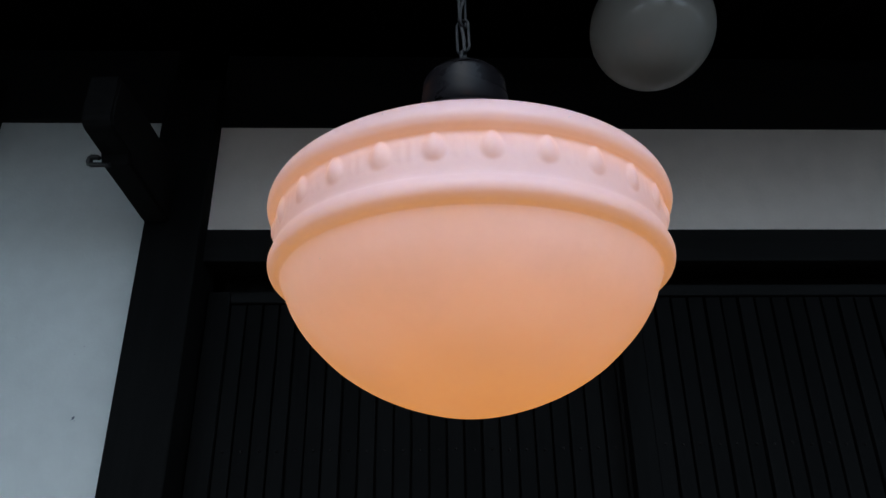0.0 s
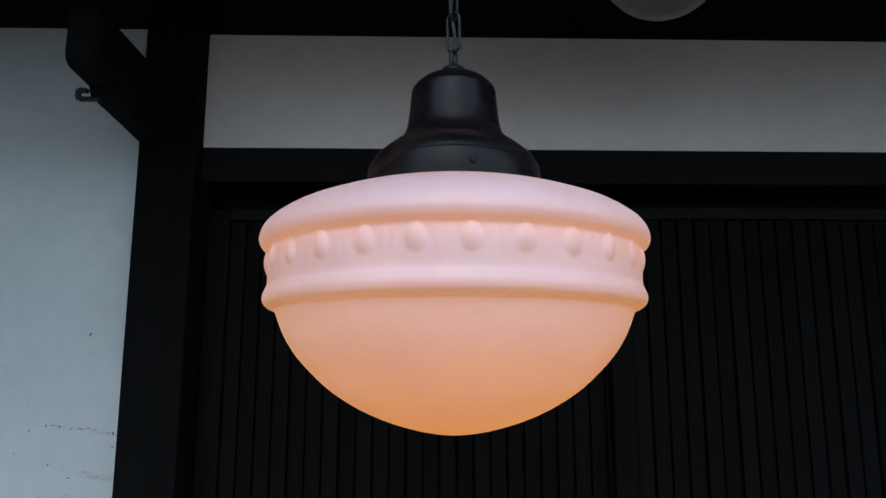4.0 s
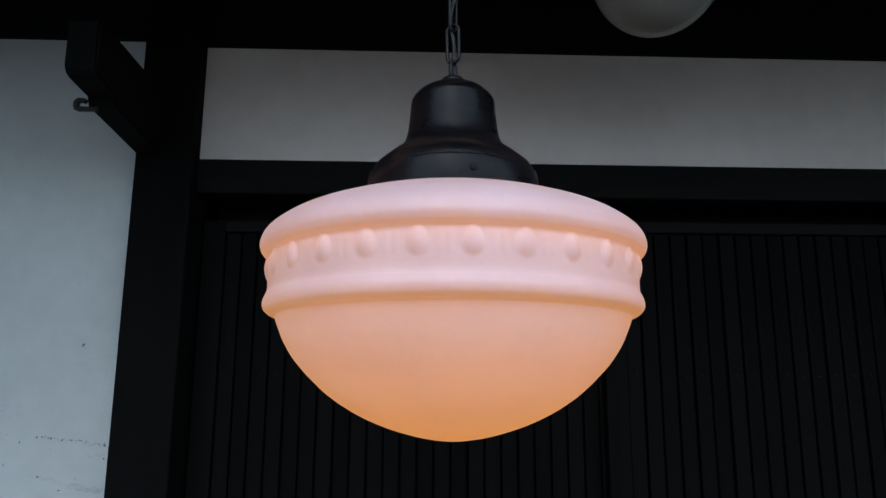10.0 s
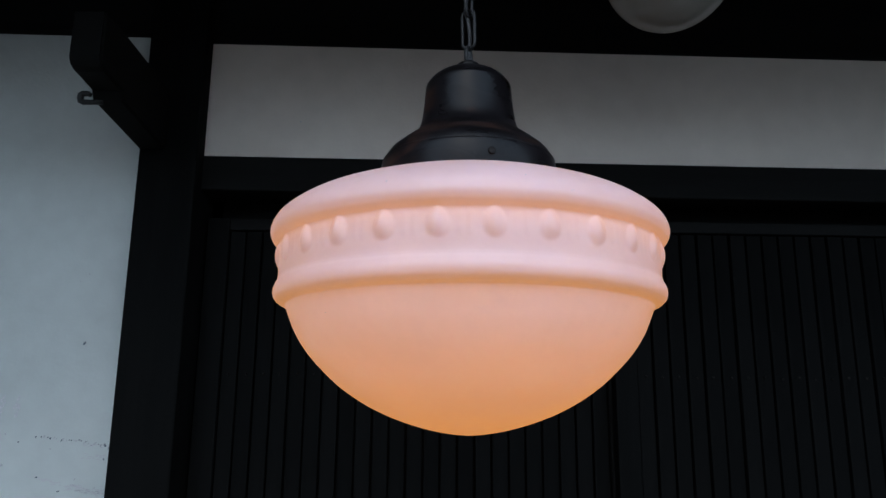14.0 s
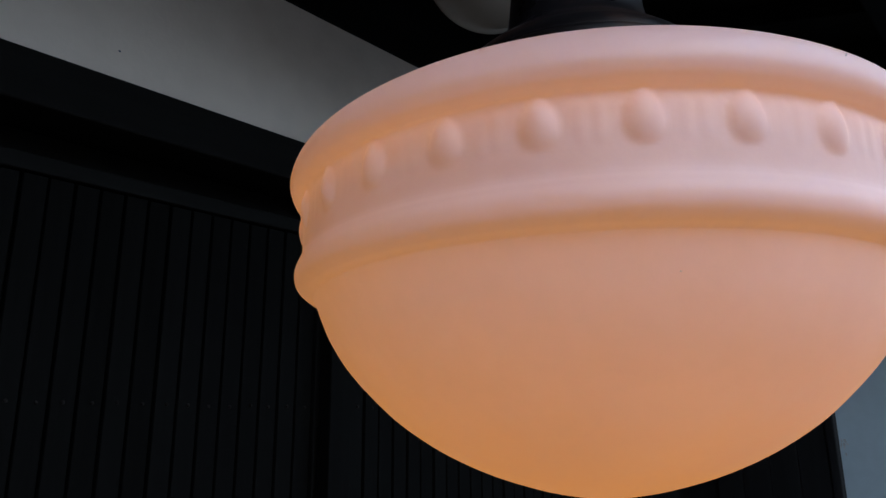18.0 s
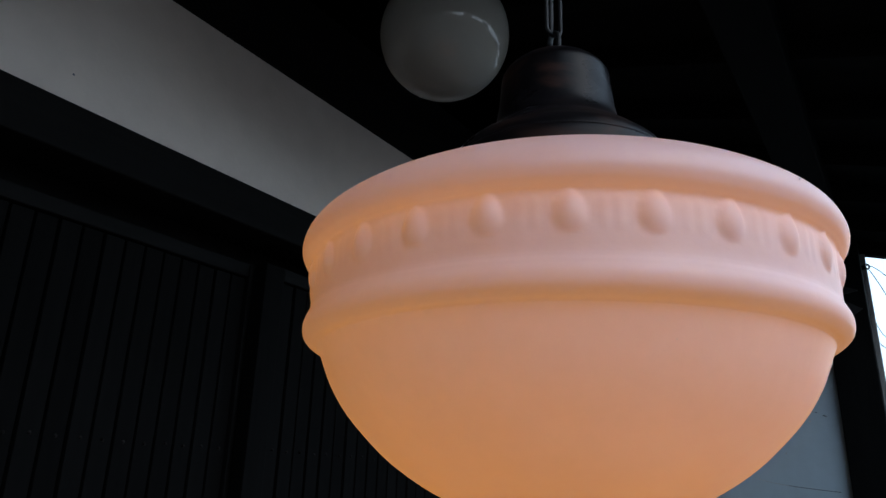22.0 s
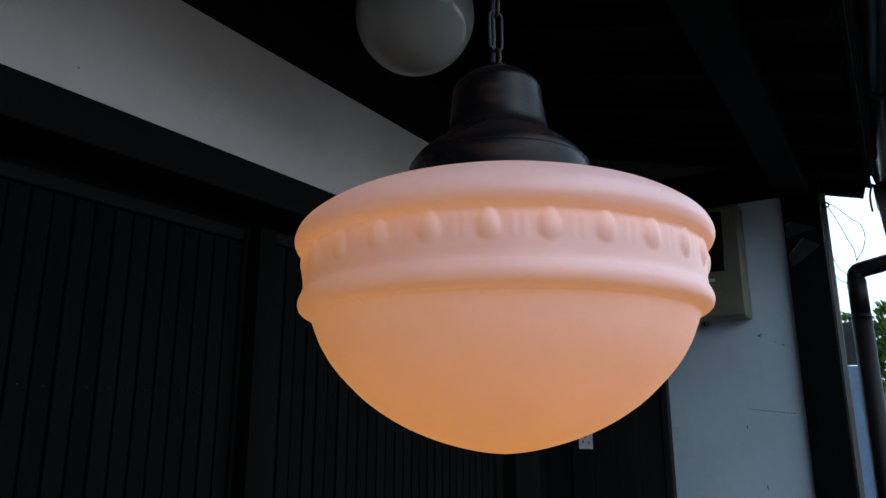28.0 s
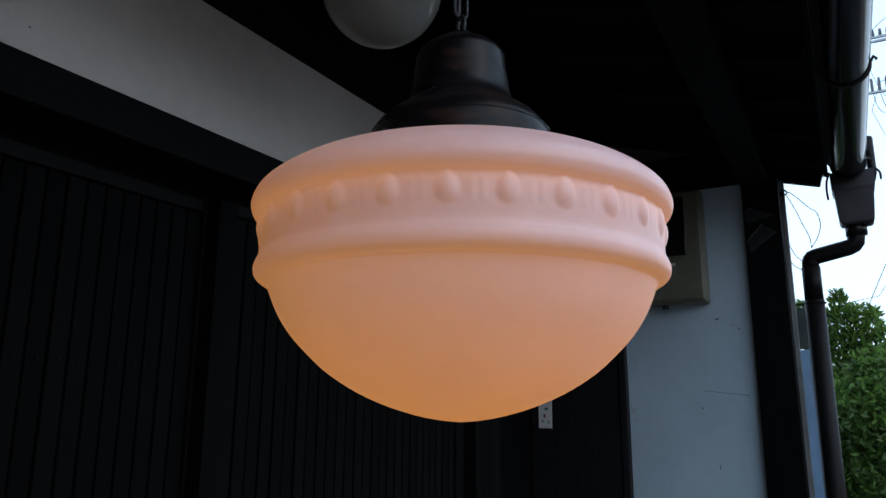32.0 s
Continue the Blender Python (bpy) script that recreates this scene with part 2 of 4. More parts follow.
def lit_glass():
    """Frosted white glass of a lit lamp; painted emission stands in for the bulb."""
    m = material("lit_frosted_glass", (0.462, 0.430, 0.525), 0.40, vary=0.06, scale=10, bump=0.03, bump_scale=150, spec=0.45)
    n, l = m.node_tree.nodes, m.node_tree.links
    b = n["Principled BSDF"]
    # light scatters sideways within the thick glass
    b.inputs["Subsurface Weight"].default_value, b.inputs["Subsurface Scale"].default_value = 0.7, 0.008
    b.inputs["Subsurface Radius"].default_value = (1.0, 0.8, 0.6)
    co = n.new("ShaderNodeTexCoord")
    sep = n.new("ShaderNodeSeparateXYZ")
    l.new(co.outputs["Object"], sep.inputs["Vector"])
    mr = n.new("ShaderNodeMapRange")
    mr.inputs["From Min"].default_value, mr.inputs["From Max"].default_value = -0.165, 0.10
    l.new(sep.outputs["Z"], mr.inputs["Value"])
    ramp = n.new("ShaderNodeValToRGB")
    e = ramp.color_ramp.elements
    e[0].position, e[0].color = 0.0, (1.0, 0.345, 0.055, 1)
    e[1].position, e[1].color = 1.0, (1.0, 0.356, 0.085, 1)
    mid = e.new(0.40)
    mid.color = (1.0, 0.370, 0.070, 1)
    l.new(mr.outputs["Result"], ramp.inputs["Fac"])
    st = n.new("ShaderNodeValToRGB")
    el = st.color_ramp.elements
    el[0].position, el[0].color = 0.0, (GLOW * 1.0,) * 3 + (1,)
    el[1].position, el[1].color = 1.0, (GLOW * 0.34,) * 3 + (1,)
    # painted glow: extra emission in the two creases, less on the rolls
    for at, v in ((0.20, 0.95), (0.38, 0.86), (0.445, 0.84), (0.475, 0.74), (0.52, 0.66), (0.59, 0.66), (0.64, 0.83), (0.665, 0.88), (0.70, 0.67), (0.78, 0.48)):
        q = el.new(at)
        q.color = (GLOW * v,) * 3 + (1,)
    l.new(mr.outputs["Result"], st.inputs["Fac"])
    l.new(ramp.outputs["Color"], b.inputs["Emission Color"])
    # uneven thickness of the blown glass
    th = n.new("ShaderNodeTexNoise")
    th.inputs["Scale"].default_value, th.inputs["Detail"].default_value = 16.0, 5
    l.new(co.outputs["Object"], th.inputs["Vector"])
    tr = n.new("ShaderNodeMapRange")
    tr.inputs["From Min"].default_value, tr.inputs["From Max"].default_value = 0.3, 0.7
    tr.inputs["To Min"].default_value, tr.inputs["To Max"].default_value = 0.96, 1.04
    l.new(th.outputs["Fac"], tr.inputs["Value"])
    mu = n.new("ShaderNodeMath")
    mu.operation = "MULTIPLY"
    l.new(st.outputs["Color"], mu.inputs[0])
    l.new(tr.outputs["Result"], mu.inputs[1])
    # painted glow peaks round a point off the axis, where no bulb stands
    far = n.new("ShaderNodeVectorMath")
    far.operation = "DISTANCE"
    far.inputs[1].default_value = (0.025, -0.02, -0.09)
    l.new(co.outputs["Object"], far.inputs[0])
    near = n.new("ShaderNodeMapRange")
    near.interpolation_type = "SMOOTHSTEP"
    near.inputs["From Min"].default_value, near.inputs["From Max"].default_value = 0.06, 0.26
    near.inputs["To Min"].default_value, near.inputs["To Max"].default_value = 1.10, 0.92
    l.new(far.outputs["Value"], near.inputs["Value"])
    both = n.new("ShaderNodeMath")
    both.operation = "MULTIPLY"
    l.new(mu.outputs[0], both.inputs[0])
    l.new(near.outputs["Result"], both.inputs[1])
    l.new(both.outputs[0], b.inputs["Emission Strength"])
    return m


GLOW = 0.515
SHADE = lit_glass()
OPAL = material("opal_glass", (0.315, 0.312, 0.285), 0.05, vary=0.04, scale=8, spec=0.42)


# ---- building blocks ----
def part(name, bm, mat, parent=None, label="", smooth=False):
    me = bpy.data.meshes.new(name)
    bm.normal_update()
    bm.to_mesh(me)
    bm.free()
    me.materials.append(mat)
    if smooth:
        me.polygons.foreach_set("use_smooth", [True] * len(me.polygons))
    ob = new(name, me)
    if parent:
        ob.parent = parent
    if label:
        ob["label"] = label
    return ob


def holder(name, at, label, category, group="", kind=""):
    e = new(name)
    e.location = at
    return tagged(e, label, category, group, kind)


def box(x0, x1, y0, y1, z0, z1, bevel=0.0, bm=None, m=None):
    bm = bm or bmesh.new()
    r = bmesh.ops.create_cube(bm, size=1)
    mat = Matrix.Translation(((x0 + x1) / 2, (y0 + y1) / 2, (z0 + z1) / 2)) @ Matrix.Diagonal((x1 - x0, y1 - y0, z1 - z0, 1))
    bmesh.ops.transform(bm, matrix=(m or Matrix()) @ mat, verts=r["verts"])
    if bevel:
        edges = {e for v in r["verts"] for e in v.link_edges}
        bmesh.ops.bevel(bm, geom=list(edges), offset=bevel, segments=2, affect="EDGES", profile=0.5)
    return bm


def lathe(profile, around=64, relief=None):
    """A surface of revolution about z from (radius, height) pairs."""
    bm = bmesh.new()
    rings = []
    for r, z in profile:
        ring = []
        for k in range(around):
            a = 2 * math.pi * k / around
            q = max(r + (relief(a, z, r) if relief else 0), 1e-5)
            ring.append(bm.verts.new((q * math.sin(a), -q * math.cos(a), z)))
        rings.append(ring)
    for a, b in zip(rings, rings[1:]):
        for k in range(around):
            j = (k + 1) % around
            bm.faces.new((a[k], a[j], b[j], b[k]))
    for ring, flip in ((rings[0], True), (rings[-1], False)):
        if math.hypot(*ring[0].co.xy) > 2e-4:
            bm.faces.new(ring[::-1] if flip else ring)
    bmesh.ops.remove_doubles(bm, verts=bm.verts, dist=1e-6)
    bmesh.ops.recalc_face_normals(bm, faces=bm.faces)
    return bm


def spline(points, steps):
    """A smooth line through points (Catmull-Rom)."""
    p = [Vector(q) for q in points]
    p = [2 * p[0] - p[1]] + p + [2 * p[-1] - p[-2]]
    out = []
    for i in range(1, len(p) - 2):
        for s in range(steps):
            t = s / steps
            out.append(0.5 * (2 * p[i] + (p[i + 1] - p[i - 1]) * t + (2 * p[i - 1] - 5 * p[i] + 4 * p[i + 1] - p[i + 2]) * t * t
                              + (3 * p[i] - p[i - 1] - 3 * p[i + 1] + p[i + 2]) * t ** 3))
    return out + [p[-2]]


def tube(points, radius, sides=10, closed=False, bm=None, cap=True):
    bm = bm or bmesh.new()
    pts = [Vector(q) for q in points]
    n = len(pts)
    rings, up = [], Vector((0.13, 0.27, 0.95)).normalized()
    for i, p in enumerate(pts):
        a = pts[(i - 1) % n] if closed or i else p
        b = pts[(i + 1) % n] if closed or i < n - 1 else p
        d = (b - a).normalized()
        u = (up - d * up.dot(d)).normalized()
        up = u
        w = d.cross(u)
        rad = radius(i / max(1, n - 1)) if callable(radius) else radius
        rings.append([bm.verts.new(p + rad * (math.cos(2 * math.pi * k / sides) * u + math.sin(2 * math.pi * k / sides) * w)) for k in range(sides)])
    pairs = list(zip(rings, rings[1:])) + ([(rings[-1], rings[0])] if closed else [])
    for a, b in pairs:
        for k in range(sides):
            j = (k + 1) % sides
            bm.faces.new((a[k], a[j], b[j], b[k]))
    if not closed and cap:
        bm.faces.new(rings[0][::-1])
        bm.faces.new(rings[-1])
    bmesh.ops.recalc_face_normals(bm, faces=bm.faces)
    return bm


def structure(name, bm, mat, label, category):
    return tagged(part(name, bm, mat), label, category, kind="structure")


# ---- the plan: the lamp's axis is x = y = 0, the door wall faces -y ----
Z = 1.75             # height of the ring of beads above the street
FRONT = 0.70         # face of the plaster over the doors
END = 2.375          # face of the end wall, which looks along -x
BAND_LOW, BAND_TOP = Z + 0.3515, Z + 0.602
EAVE_Y = -0.31

# ---- ground and shell ----
structure("ground", box(-120, 120, -120, 120, -0.3, 0.0), ASPHALT, "grey asphalt street in front of the house", "ground")
# out of view; its brown tint is chosen to bounce warm light upwards
structure("pavement", box(-4.0, 2.6, -0.75, 2.5, 0.0, 0.10, 0.008), PAVING, "unseen concrete step along the house front, tinted brown for warm bounced light", "pavement")
structure("wall_1", box(-3.6, -0.53, FRONT - 0.005, FRONT + 0.12, 0.10, Z + 0.66), PLASTER, "white lime plaster wall with dark smudges", "wall")
structure("wall_2", box(-0.52, END + 0.1, FRONT, FRONT + 0.10, BAND_LOW - 0.02, BAND_TOP + 0.03), WARM_PLASTER, "band of white plaster above the lattice doors, warm bounced light in its colour", "wall")
structure("wall_3", box(END, END + 0.10, -0.006, FRONT - 0.002, 0.10, Z + 0.716), SKYLIT_PLASTER, "white plaster end wall, blue skylight painted into its colour, with cracks and specks", "wall")
structure("wall_4", box(-3.6, END + 0.1, 2.5, 2.6, 0.10, 3.4), WOOD_V, "dark back wall of the house", "wall")
# wall_5 is added out of view to hold back light from -x
structure("wall_5", box(-3.7, -3.6, -2.2, 2.6, 0.0, 4.4), STONE, "unseen plain grey wall, added to block light from the left", "wall")
# added row out of view: cuts low sky light, breaks the globe's reflected arc
for k, (x0, x1, y, h) in enumerate(((-22, -9.4, -6.4, 2.9), (-9.39, -6.2, -6.2, 3.6), (-6.19, -3.1, -6.5, 2.8), (-3.09, -1.2, -6.3, 3.5), (-1.19, 1.1, -6.6, 2.9), (1.11, 2.6, -6.3, 3.4), (2.61, 6.2, -6.5, 2.7), (6.21, 16, -6.4, 3.3))):
    structure("wall_%d" % (12 + k), box(x0, x1, y - 0.3, y, 0.0, h), PALE, "unseen brown wall across the street, added to cut low sky light", "wall")
structure("wall_6", box(END + 0.0, END + 0.1, FRONT + 0.11, 2.5, 0.10, 3.3), PLASTER, "plain end wall behind the porch", "wall")

# ---- posts, lintel, beams ----
structure("post_1", box(-0.609, -0.494, FRONT - 0.045, FRONT + 0.09, 0.10, Z + 0.70, 0.004), WOOD_V, "black-stained square wooden post beside the doors", "post")
structure("post_2", box(END - 0.03, END + 0.09, -0.135, -0.004, 0.10, Z + 0.775, 0.004), WOOD_V, "black-stained corner post at the house end", "post")
structure("post_3", box(1.341, 1.505, FRONT - 0.03, FRONT + 0.09, 0.10, BAND_LOW - 0.001, 0.004), WOOD_V, "black-stained post at the end of the doors", "post")
structure("post_4", box(-1.100, -0.973, FRONT - 0.045, FRONT + 0.09, 0.10, Z + 0.70, 0.004), WOOD_V, "black-stained square wooden post in the plaster wall", "post")
structure("lintel", box(-0.500, 1.83, FRONT - 0.003, FRONT + 0.10, Z + 0.278, BAND_LOW, 0.003), WOOD_X, "black-stained lintel over the doors", "lintel")
structure("beam_1", box(-0.500, END - 0.002, FRONT - 0.004, FRONT + 0.12, BAND_TOP, Z + 0.80, 0.004), WOOD_X, "black-stained beam above the plaster band", "beam")
structure("beam_2", box(-3.6, -0.604, FRONT - 0.020, FRONT + 0.12, Z + 0.610, Z + 0.80, 0.004), WOOD_X, "black-stained beam above the plaster wall", "beam")
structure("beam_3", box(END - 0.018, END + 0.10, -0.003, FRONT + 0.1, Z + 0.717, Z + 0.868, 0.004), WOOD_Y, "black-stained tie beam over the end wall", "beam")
structure("purlin", box(-3.6, END + 0.32, -0.105, 0.0, Z + 0.70, Z + 0.80, 0.004), WOOD_X, "black-stained eave purlin that carries the lamp", "beam")
fascia = structure("fascia", box(-3.6, END + 0.155, -0.311, -0.297, Z + 0.742, Z + 0.785, 0.003), WOOD_X, "black-stained fascia board along the eave", "fascia")
part("end_grain", box(END + 0.1555, END + 0.161, -0.3105, -0.2865, Z + 0.748, Z + 0.806, 0.002), BATTEN, fascia, "pale weathered end grain")

# roof deck, sloping up from the eave, with rafters below it
SLOPE = 0.28
def roof_z(y):
    return Z + 0.755 + SLOPE * (y - EAVE_Y)
bm = bmesh.new()
vs = [bm.verts.new(c) for c in [(x, y, roof_z(y) + h) for x in (-3.8, END + 0.16) for y in (-0.312, 2.7) for h in (0.0, 0.035)]]
for f in ((0, 1, 3, 2), (4, 6, 7, 5), (0, 4, 5, 1), (2, 3, 7, 6), (0, 2, 6, 4), (1, 5, 7, 3)):
    bm.faces.new([vs[i] for i in f])
bmesh.ops.recalc_face_normals(bm, faces=bm.faces)
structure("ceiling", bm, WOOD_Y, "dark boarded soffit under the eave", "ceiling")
roof = structure("roof", box(-3.9, END + 0.17, 0, 3.2, 0.04, 0.09, 0.01), TILE, "grey tiled roof above the eave", "roof")
roof.matrix_world = Matrix.Translation((0, EAVE_Y - 0.08, roof_z(EAVE_Y - 0.08))) @ Matrix.Rotation(math.atan(SLOPE), 4, "X")

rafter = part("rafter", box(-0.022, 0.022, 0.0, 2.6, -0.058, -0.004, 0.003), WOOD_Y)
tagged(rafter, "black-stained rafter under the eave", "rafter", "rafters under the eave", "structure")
gable = bmesh.new()
gv = [gable.verts.new((x, y, z)) for x in (END + 0.004, END + 0.096) for y, z in ((0.02, Z + 0.8685), (0.80, Z + 0.8685), (0.80, roof_z(0.80) - 0.002), (0.09, roof_z(0.09) - 0.002), (0.02, roof_z(0.02) - 0.002))]
for f in ((4, 3, 2, 1, 0), (5, 6, 7, 8, 9), (0, 1, 6, 5), (1, 2, 7, 6), (2, 3, 8, 7), (3, 4, 9, 8), (4, 0, 5, 9)):
    gable.faces.new([gv[i] for i in f])
bmesh.ops.recalc_face_normals(gable, faces=gable.faces)
# the grey concrete tone paints in the shade on this plaster
structure("wall_11", gable, STONE, "small plaster gable between tie beam and roof, its shade painted as grey", "wall")
RAKE = Matrix.Rotation(math.atan(SLOPE), 4, "X")
spots = [-3.43 + 0.297 * k for k in range(21)]
rafter.matrix_basis = Matrix.Translation((spots[0], -0.2945, roof_z(-0.2945))) @ RAKE
for x in spots[1:]:
    copy_thing(rafter, Matrix.Translation((x, -0.2945, roof_z(-0.2945))) @ RAKE)

# ---- bracket arm on the post, with its iron hook ----
arm = holder("bracket_arm", (-0.58, FRONT - 0.045, Z + 0.37), "black-stained wooden bracket arm jutting from the post", "bracket")
bm = bmesh.new()
ends = [[bm.verts.new((x, y, z)) for x, z in ((-0.0290, lo), (0.0236, lo), (0.0236, hi), (-0.0290, hi))]
        for y, lo, hi in ((-0.303, 0.024, 0.100), (-0.300, 0.0165, 0.102), (-0.293, 0.0095, 0.103), (-0.281, 0.0060, 0.104), (-0.2165, 0.0026, 0.1055), (-0.2080, -0.0130, 0.1055), (-0.131, -0.0167, 0.105), (-0.001, -0.0245, 0.103))]
for a, b in zip(ends, ends[1:]):
    for k in range(4):
        bm.faces.new((a[k], a[(k + 1) % 4], b[(k + 1) % 4], b[k]))
bm.faces.new(ends[0][::-1])
bm.faces.new(ends[-1])
bmesh.ops.recalc_face_normals(bm, faces=bm.faces)
bmesh.ops.bevel(bm, geom=[e for e in bm.edges if e.calc_face_angle(0) > 1.2], offset=0.004, segments=2, affect="EDGES")
part("arm", bm, WOOD_Y, arm)
hk = [(-0.010, -0.212, -0.0165), (-0.0425, -0.212, -0.0165), (-0.0465, -0.212, -0.0145), (-0.0475, -0.212, -0.0095), (-0.0470, -0.212, -0.0035), (-0.0440, -0.212, -0.0010), (-0.0345, -0.212, -0.0012), (-0.0310, -0.212, -0.0035)]
part("hook", tube(hk, lambda q: 0.0040 + 0.0014 * math.sin(math.pi * q), 10), IRON, arm, "small bent iron hook")

# ---- lattice doors ----
PITCH = 0.0342
def lattice_door(name, x0, x1, y, label):
    d = holder(name, (x0, y, 0.14), label, "sliding door", "lattice doors", "structure")
    w, top = x1 - x0, Z + 0.232 - 0.14
    part("stile", box(0, 0.045, 0, 0.032, 0, top, 0.002), WOOD_V, d)
    part("stile", box(w - 0.045, w, 0, 0.032, 0, top, 0.002), WOOD_V, d)
    part("top_rail", box(0.0455, w - 0.0455, 0.002, 0.032, top - 0.024, top, 0.002), WOOD_X, d)
    part("bottom_rail", box(0.0455, w - 0.0455, 0.002, 0.032, 0, 0.09, 0.002), WOOD_X, d)
    part("backing_board", box(0.0455, w - 0.0455, 0.024, 0.031, 0.091, top - 0.025), WOOD_V, d)
    n = round((w - 0.09) / PITCH)
    p = (w - 0.09) / n
    proto = None
    for k in range(n):
        cx = 0.045 + p * (k + 0.5)
        if proto is None:
            proto = part("slat", box(-0.0149, 0.0149, 0.008, 0.0235, 0.092, top - 0.026, 0.0012), WOOD_V, d)
            ob = proto
        else:
            ob = new("slat", proto.data)
            ob.parent = d
        ob.location = (cx + random.uniform(-0.0006, 0.0006), random.uniform(-0.0012, 0.0012), 0)
        nl = new("nail", NAIL)
        nl.parent = d
        nl.location = (cx + random.uniform(-0.002, 0.002), 0.0068, Z - 0.088 - 0.14 + random.uniform(-0.002, 0.002))
    return d


nb = bmesh.new()
bmesh.ops.create_uvsphere(nb, u_segments=8, v_segments=5, radius=0.0027)
NAIL = bpy.data.meshes.new("nail")
nb.to_mesh(NAIL)
nb.free()
NAIL.materials.append(RUST)
lattice_door("door_1", -0.490, 0.385, FRONT + 0.048, "black-stained wooden sliding door of narrow upright slats")
lattice_door("door_2", 0.344, 1.337, FRONT + 0.010, "black-stained lattice sliding door in the outer track")
structure("door_sill", box(-0.475, 1.337, FRONT + 0.005, FRONT + 0.10, 0.10, 0.137, 0.003), WOOD_X, "worn wooden sill under the sliding doors", "sill")
structure("wall_7", box(-0.475, END, FRONT + 0.101, FRONT + 0.12, 0.10, BAND_LOW), WOOD_V, "dark boards behind the doors", "wall")

# ---- shutter box at the end of the doors, with a paper label ----
shut = holder("board_screen", (1.83, 0.70, 0.3), "black-stained upright board screen beside the doors", "screen")
part("body", box(0.012, 0.034, -0.324, 0.10, 0, Z + 0.45 - 0.3, 0.003), WOOD_S, shut)
part("corner_trim", box(-0.006, 0.030, -0.349, -0.325, 0, Z + 0.45 - 0.3, 0.003), WOOD_S, shut)
for k in range(4):
    y1 = -0.002 - k * 0.0805
    part("board", box(0.0, 0.0115, y1 - 0.0785, y1, 0, Z + 0.45 - 0.3, 0.002), WOOD_S, shut)
note = holder("paper_label", (1.8275, 0.644, Z - 0.183), "small white paper label with red and grey print", "label")
part("sheet", box(-0.0008, 0.0008, -0.025, 0.025, -0.055, 0.055), PAPER, note)
for y, z, w, h, mt in ((0.004, 0.034, 0.020, 0.006, GRIME), (-0.004, 0.012, 0.012, 0.008, GRIME), (0.003, -0.012, 0.008, 0.012, REDINK), (0.010, -0.030, 0.006, 0.010, GRIME), (-0.012, -0.034, 0.005, 0.008, GRIME)):
    part("print", box(-0.0013, -0.0009, y - w / 2, y + w / 2, z - h / 2, z + h / 2), mt, note)

# ---- meter box on the end wall ----
mb = holder("meter_box", (END, 0.284, Z + 0.238), "faded olive metal meter box with a dark window", "meter box")
part("body", box(-0.085, -0.002, -0.14, 0.14, 0, 0.46, 0.012), BOXMAT, mb, smooth=False)
part("door", box(-0.097, -0.0855, -0.132, 0.132, 0.012, 0.448, 0.006), BOXMAT, mb)
part("window", box(-0.1005, -0.0972, -0.075, 0.115, 0.19, 0.43, 0.004), DARKGLASS, mb, "dark window pane")
part("label_plate", box(-0.0985, -0.0972, -0.030, 0.010, 0.150, 0.162), PAPER, mb)
part("cable_gland", tube([(-0.04, 0.03, 0.002), (-0.04, 0.03, -0.016)], 0.012, 12), PVC, mb)

# ---- pendant lamp ----
lamp = holder("pendant_lamp", (0, 0, Z), "lit white frosted glass pendant with moulded beads and bronze cap", "pendant lamp")
KNOTS = [(0.085, 0.0725), (0.105, 0.0700), (0.128, 0.0655), (0.1506, 0.0575), (0.168, 0.0500), (0.1820, 0.0410), (0.1907, 0.0325), (0.1945, 0.0225), (0.1928, 0.0155), (0.1886, 0.0115),
         (0.1858, 0.0090), (0.1855, 0.0020), (0.1855, -0.0120), (0.1855, -0.0215), (0.1862, -0.0255), (0.1880, -0.0295), (0.1897, -0.0350), (0.1885, -0.0410), (0.1840, -0.0450), (0.1790, -0.0470), (0.1770, -0.0495),
         (0.1725, -0.0610), (0.1665, -0.0740), (0.1560, -0.0900), (0.1410, -0.1065), (0.1220, -0.1235), (0.0970, -0.1395), (0.0700, -0.1518), (0.0420, -0.1605), (0.0190, -0.1650), (0.0, -0.1668)]
profile = [(v.x, v.z) for v in spline([(r, 0, z) for r, z in KNOTS], 7)]
BEADS, FIRST = 27, radians(2.05)
def egg(a, z, r):
    if not -0.022 < z < 0.0115:
        return 0.0
    k = (a - FIRST) / (2 * math.pi / BEADS)
    u = (k - round(k)) * (2 * math.pi / BEADS) * 0.186
    v = z + 0.0015
    w = 0.0088 * (1 - 0.20 * v / 0.011)
    q = (u / w) ** 2 + (v / 0.0125) ** 2
    h = 0.0036 * (1 - q) ** 0.95 if q < 1 else 0.0
    d = (k - math.floor(k) - 0.5) * (2 * math.pi / BEADS) * 0.186
    for c in (-0.0040, 0.0040):
        e = ((d - c) / 0.0034) ** 2 + ((v + 0.001) / 0.0105) ** 4
        if e < 1:
            h = max(h, 0.00032 * (1 - e))
    return h
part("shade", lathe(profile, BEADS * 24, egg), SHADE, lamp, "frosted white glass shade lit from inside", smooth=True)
FLANGE = [(0.084, 0.0700), (0.0895, 0.0710), (0.0904, 0.0800), (0.0903, 0.0900), (0.0896, 0.0980), (0.0886, 0.1022)]
part("flange", lathe([(v.x, v.z) for v in spline([(r, 0, z) for r, z in FLANGE], 4)] + [(0.0870, 0.1030), (0.0820, 0.1030)], 96), BRONZE, lamp, smooth=True)
part("lip", tube([(0.0879 * math.cos(a), 0.0879 * math.sin(a), 0.1027) for a in [2 * math.pi * k / 72 for k in range(72)]], 0.0010, 6, closed=True), BRONZE, lamp, smooth=True)
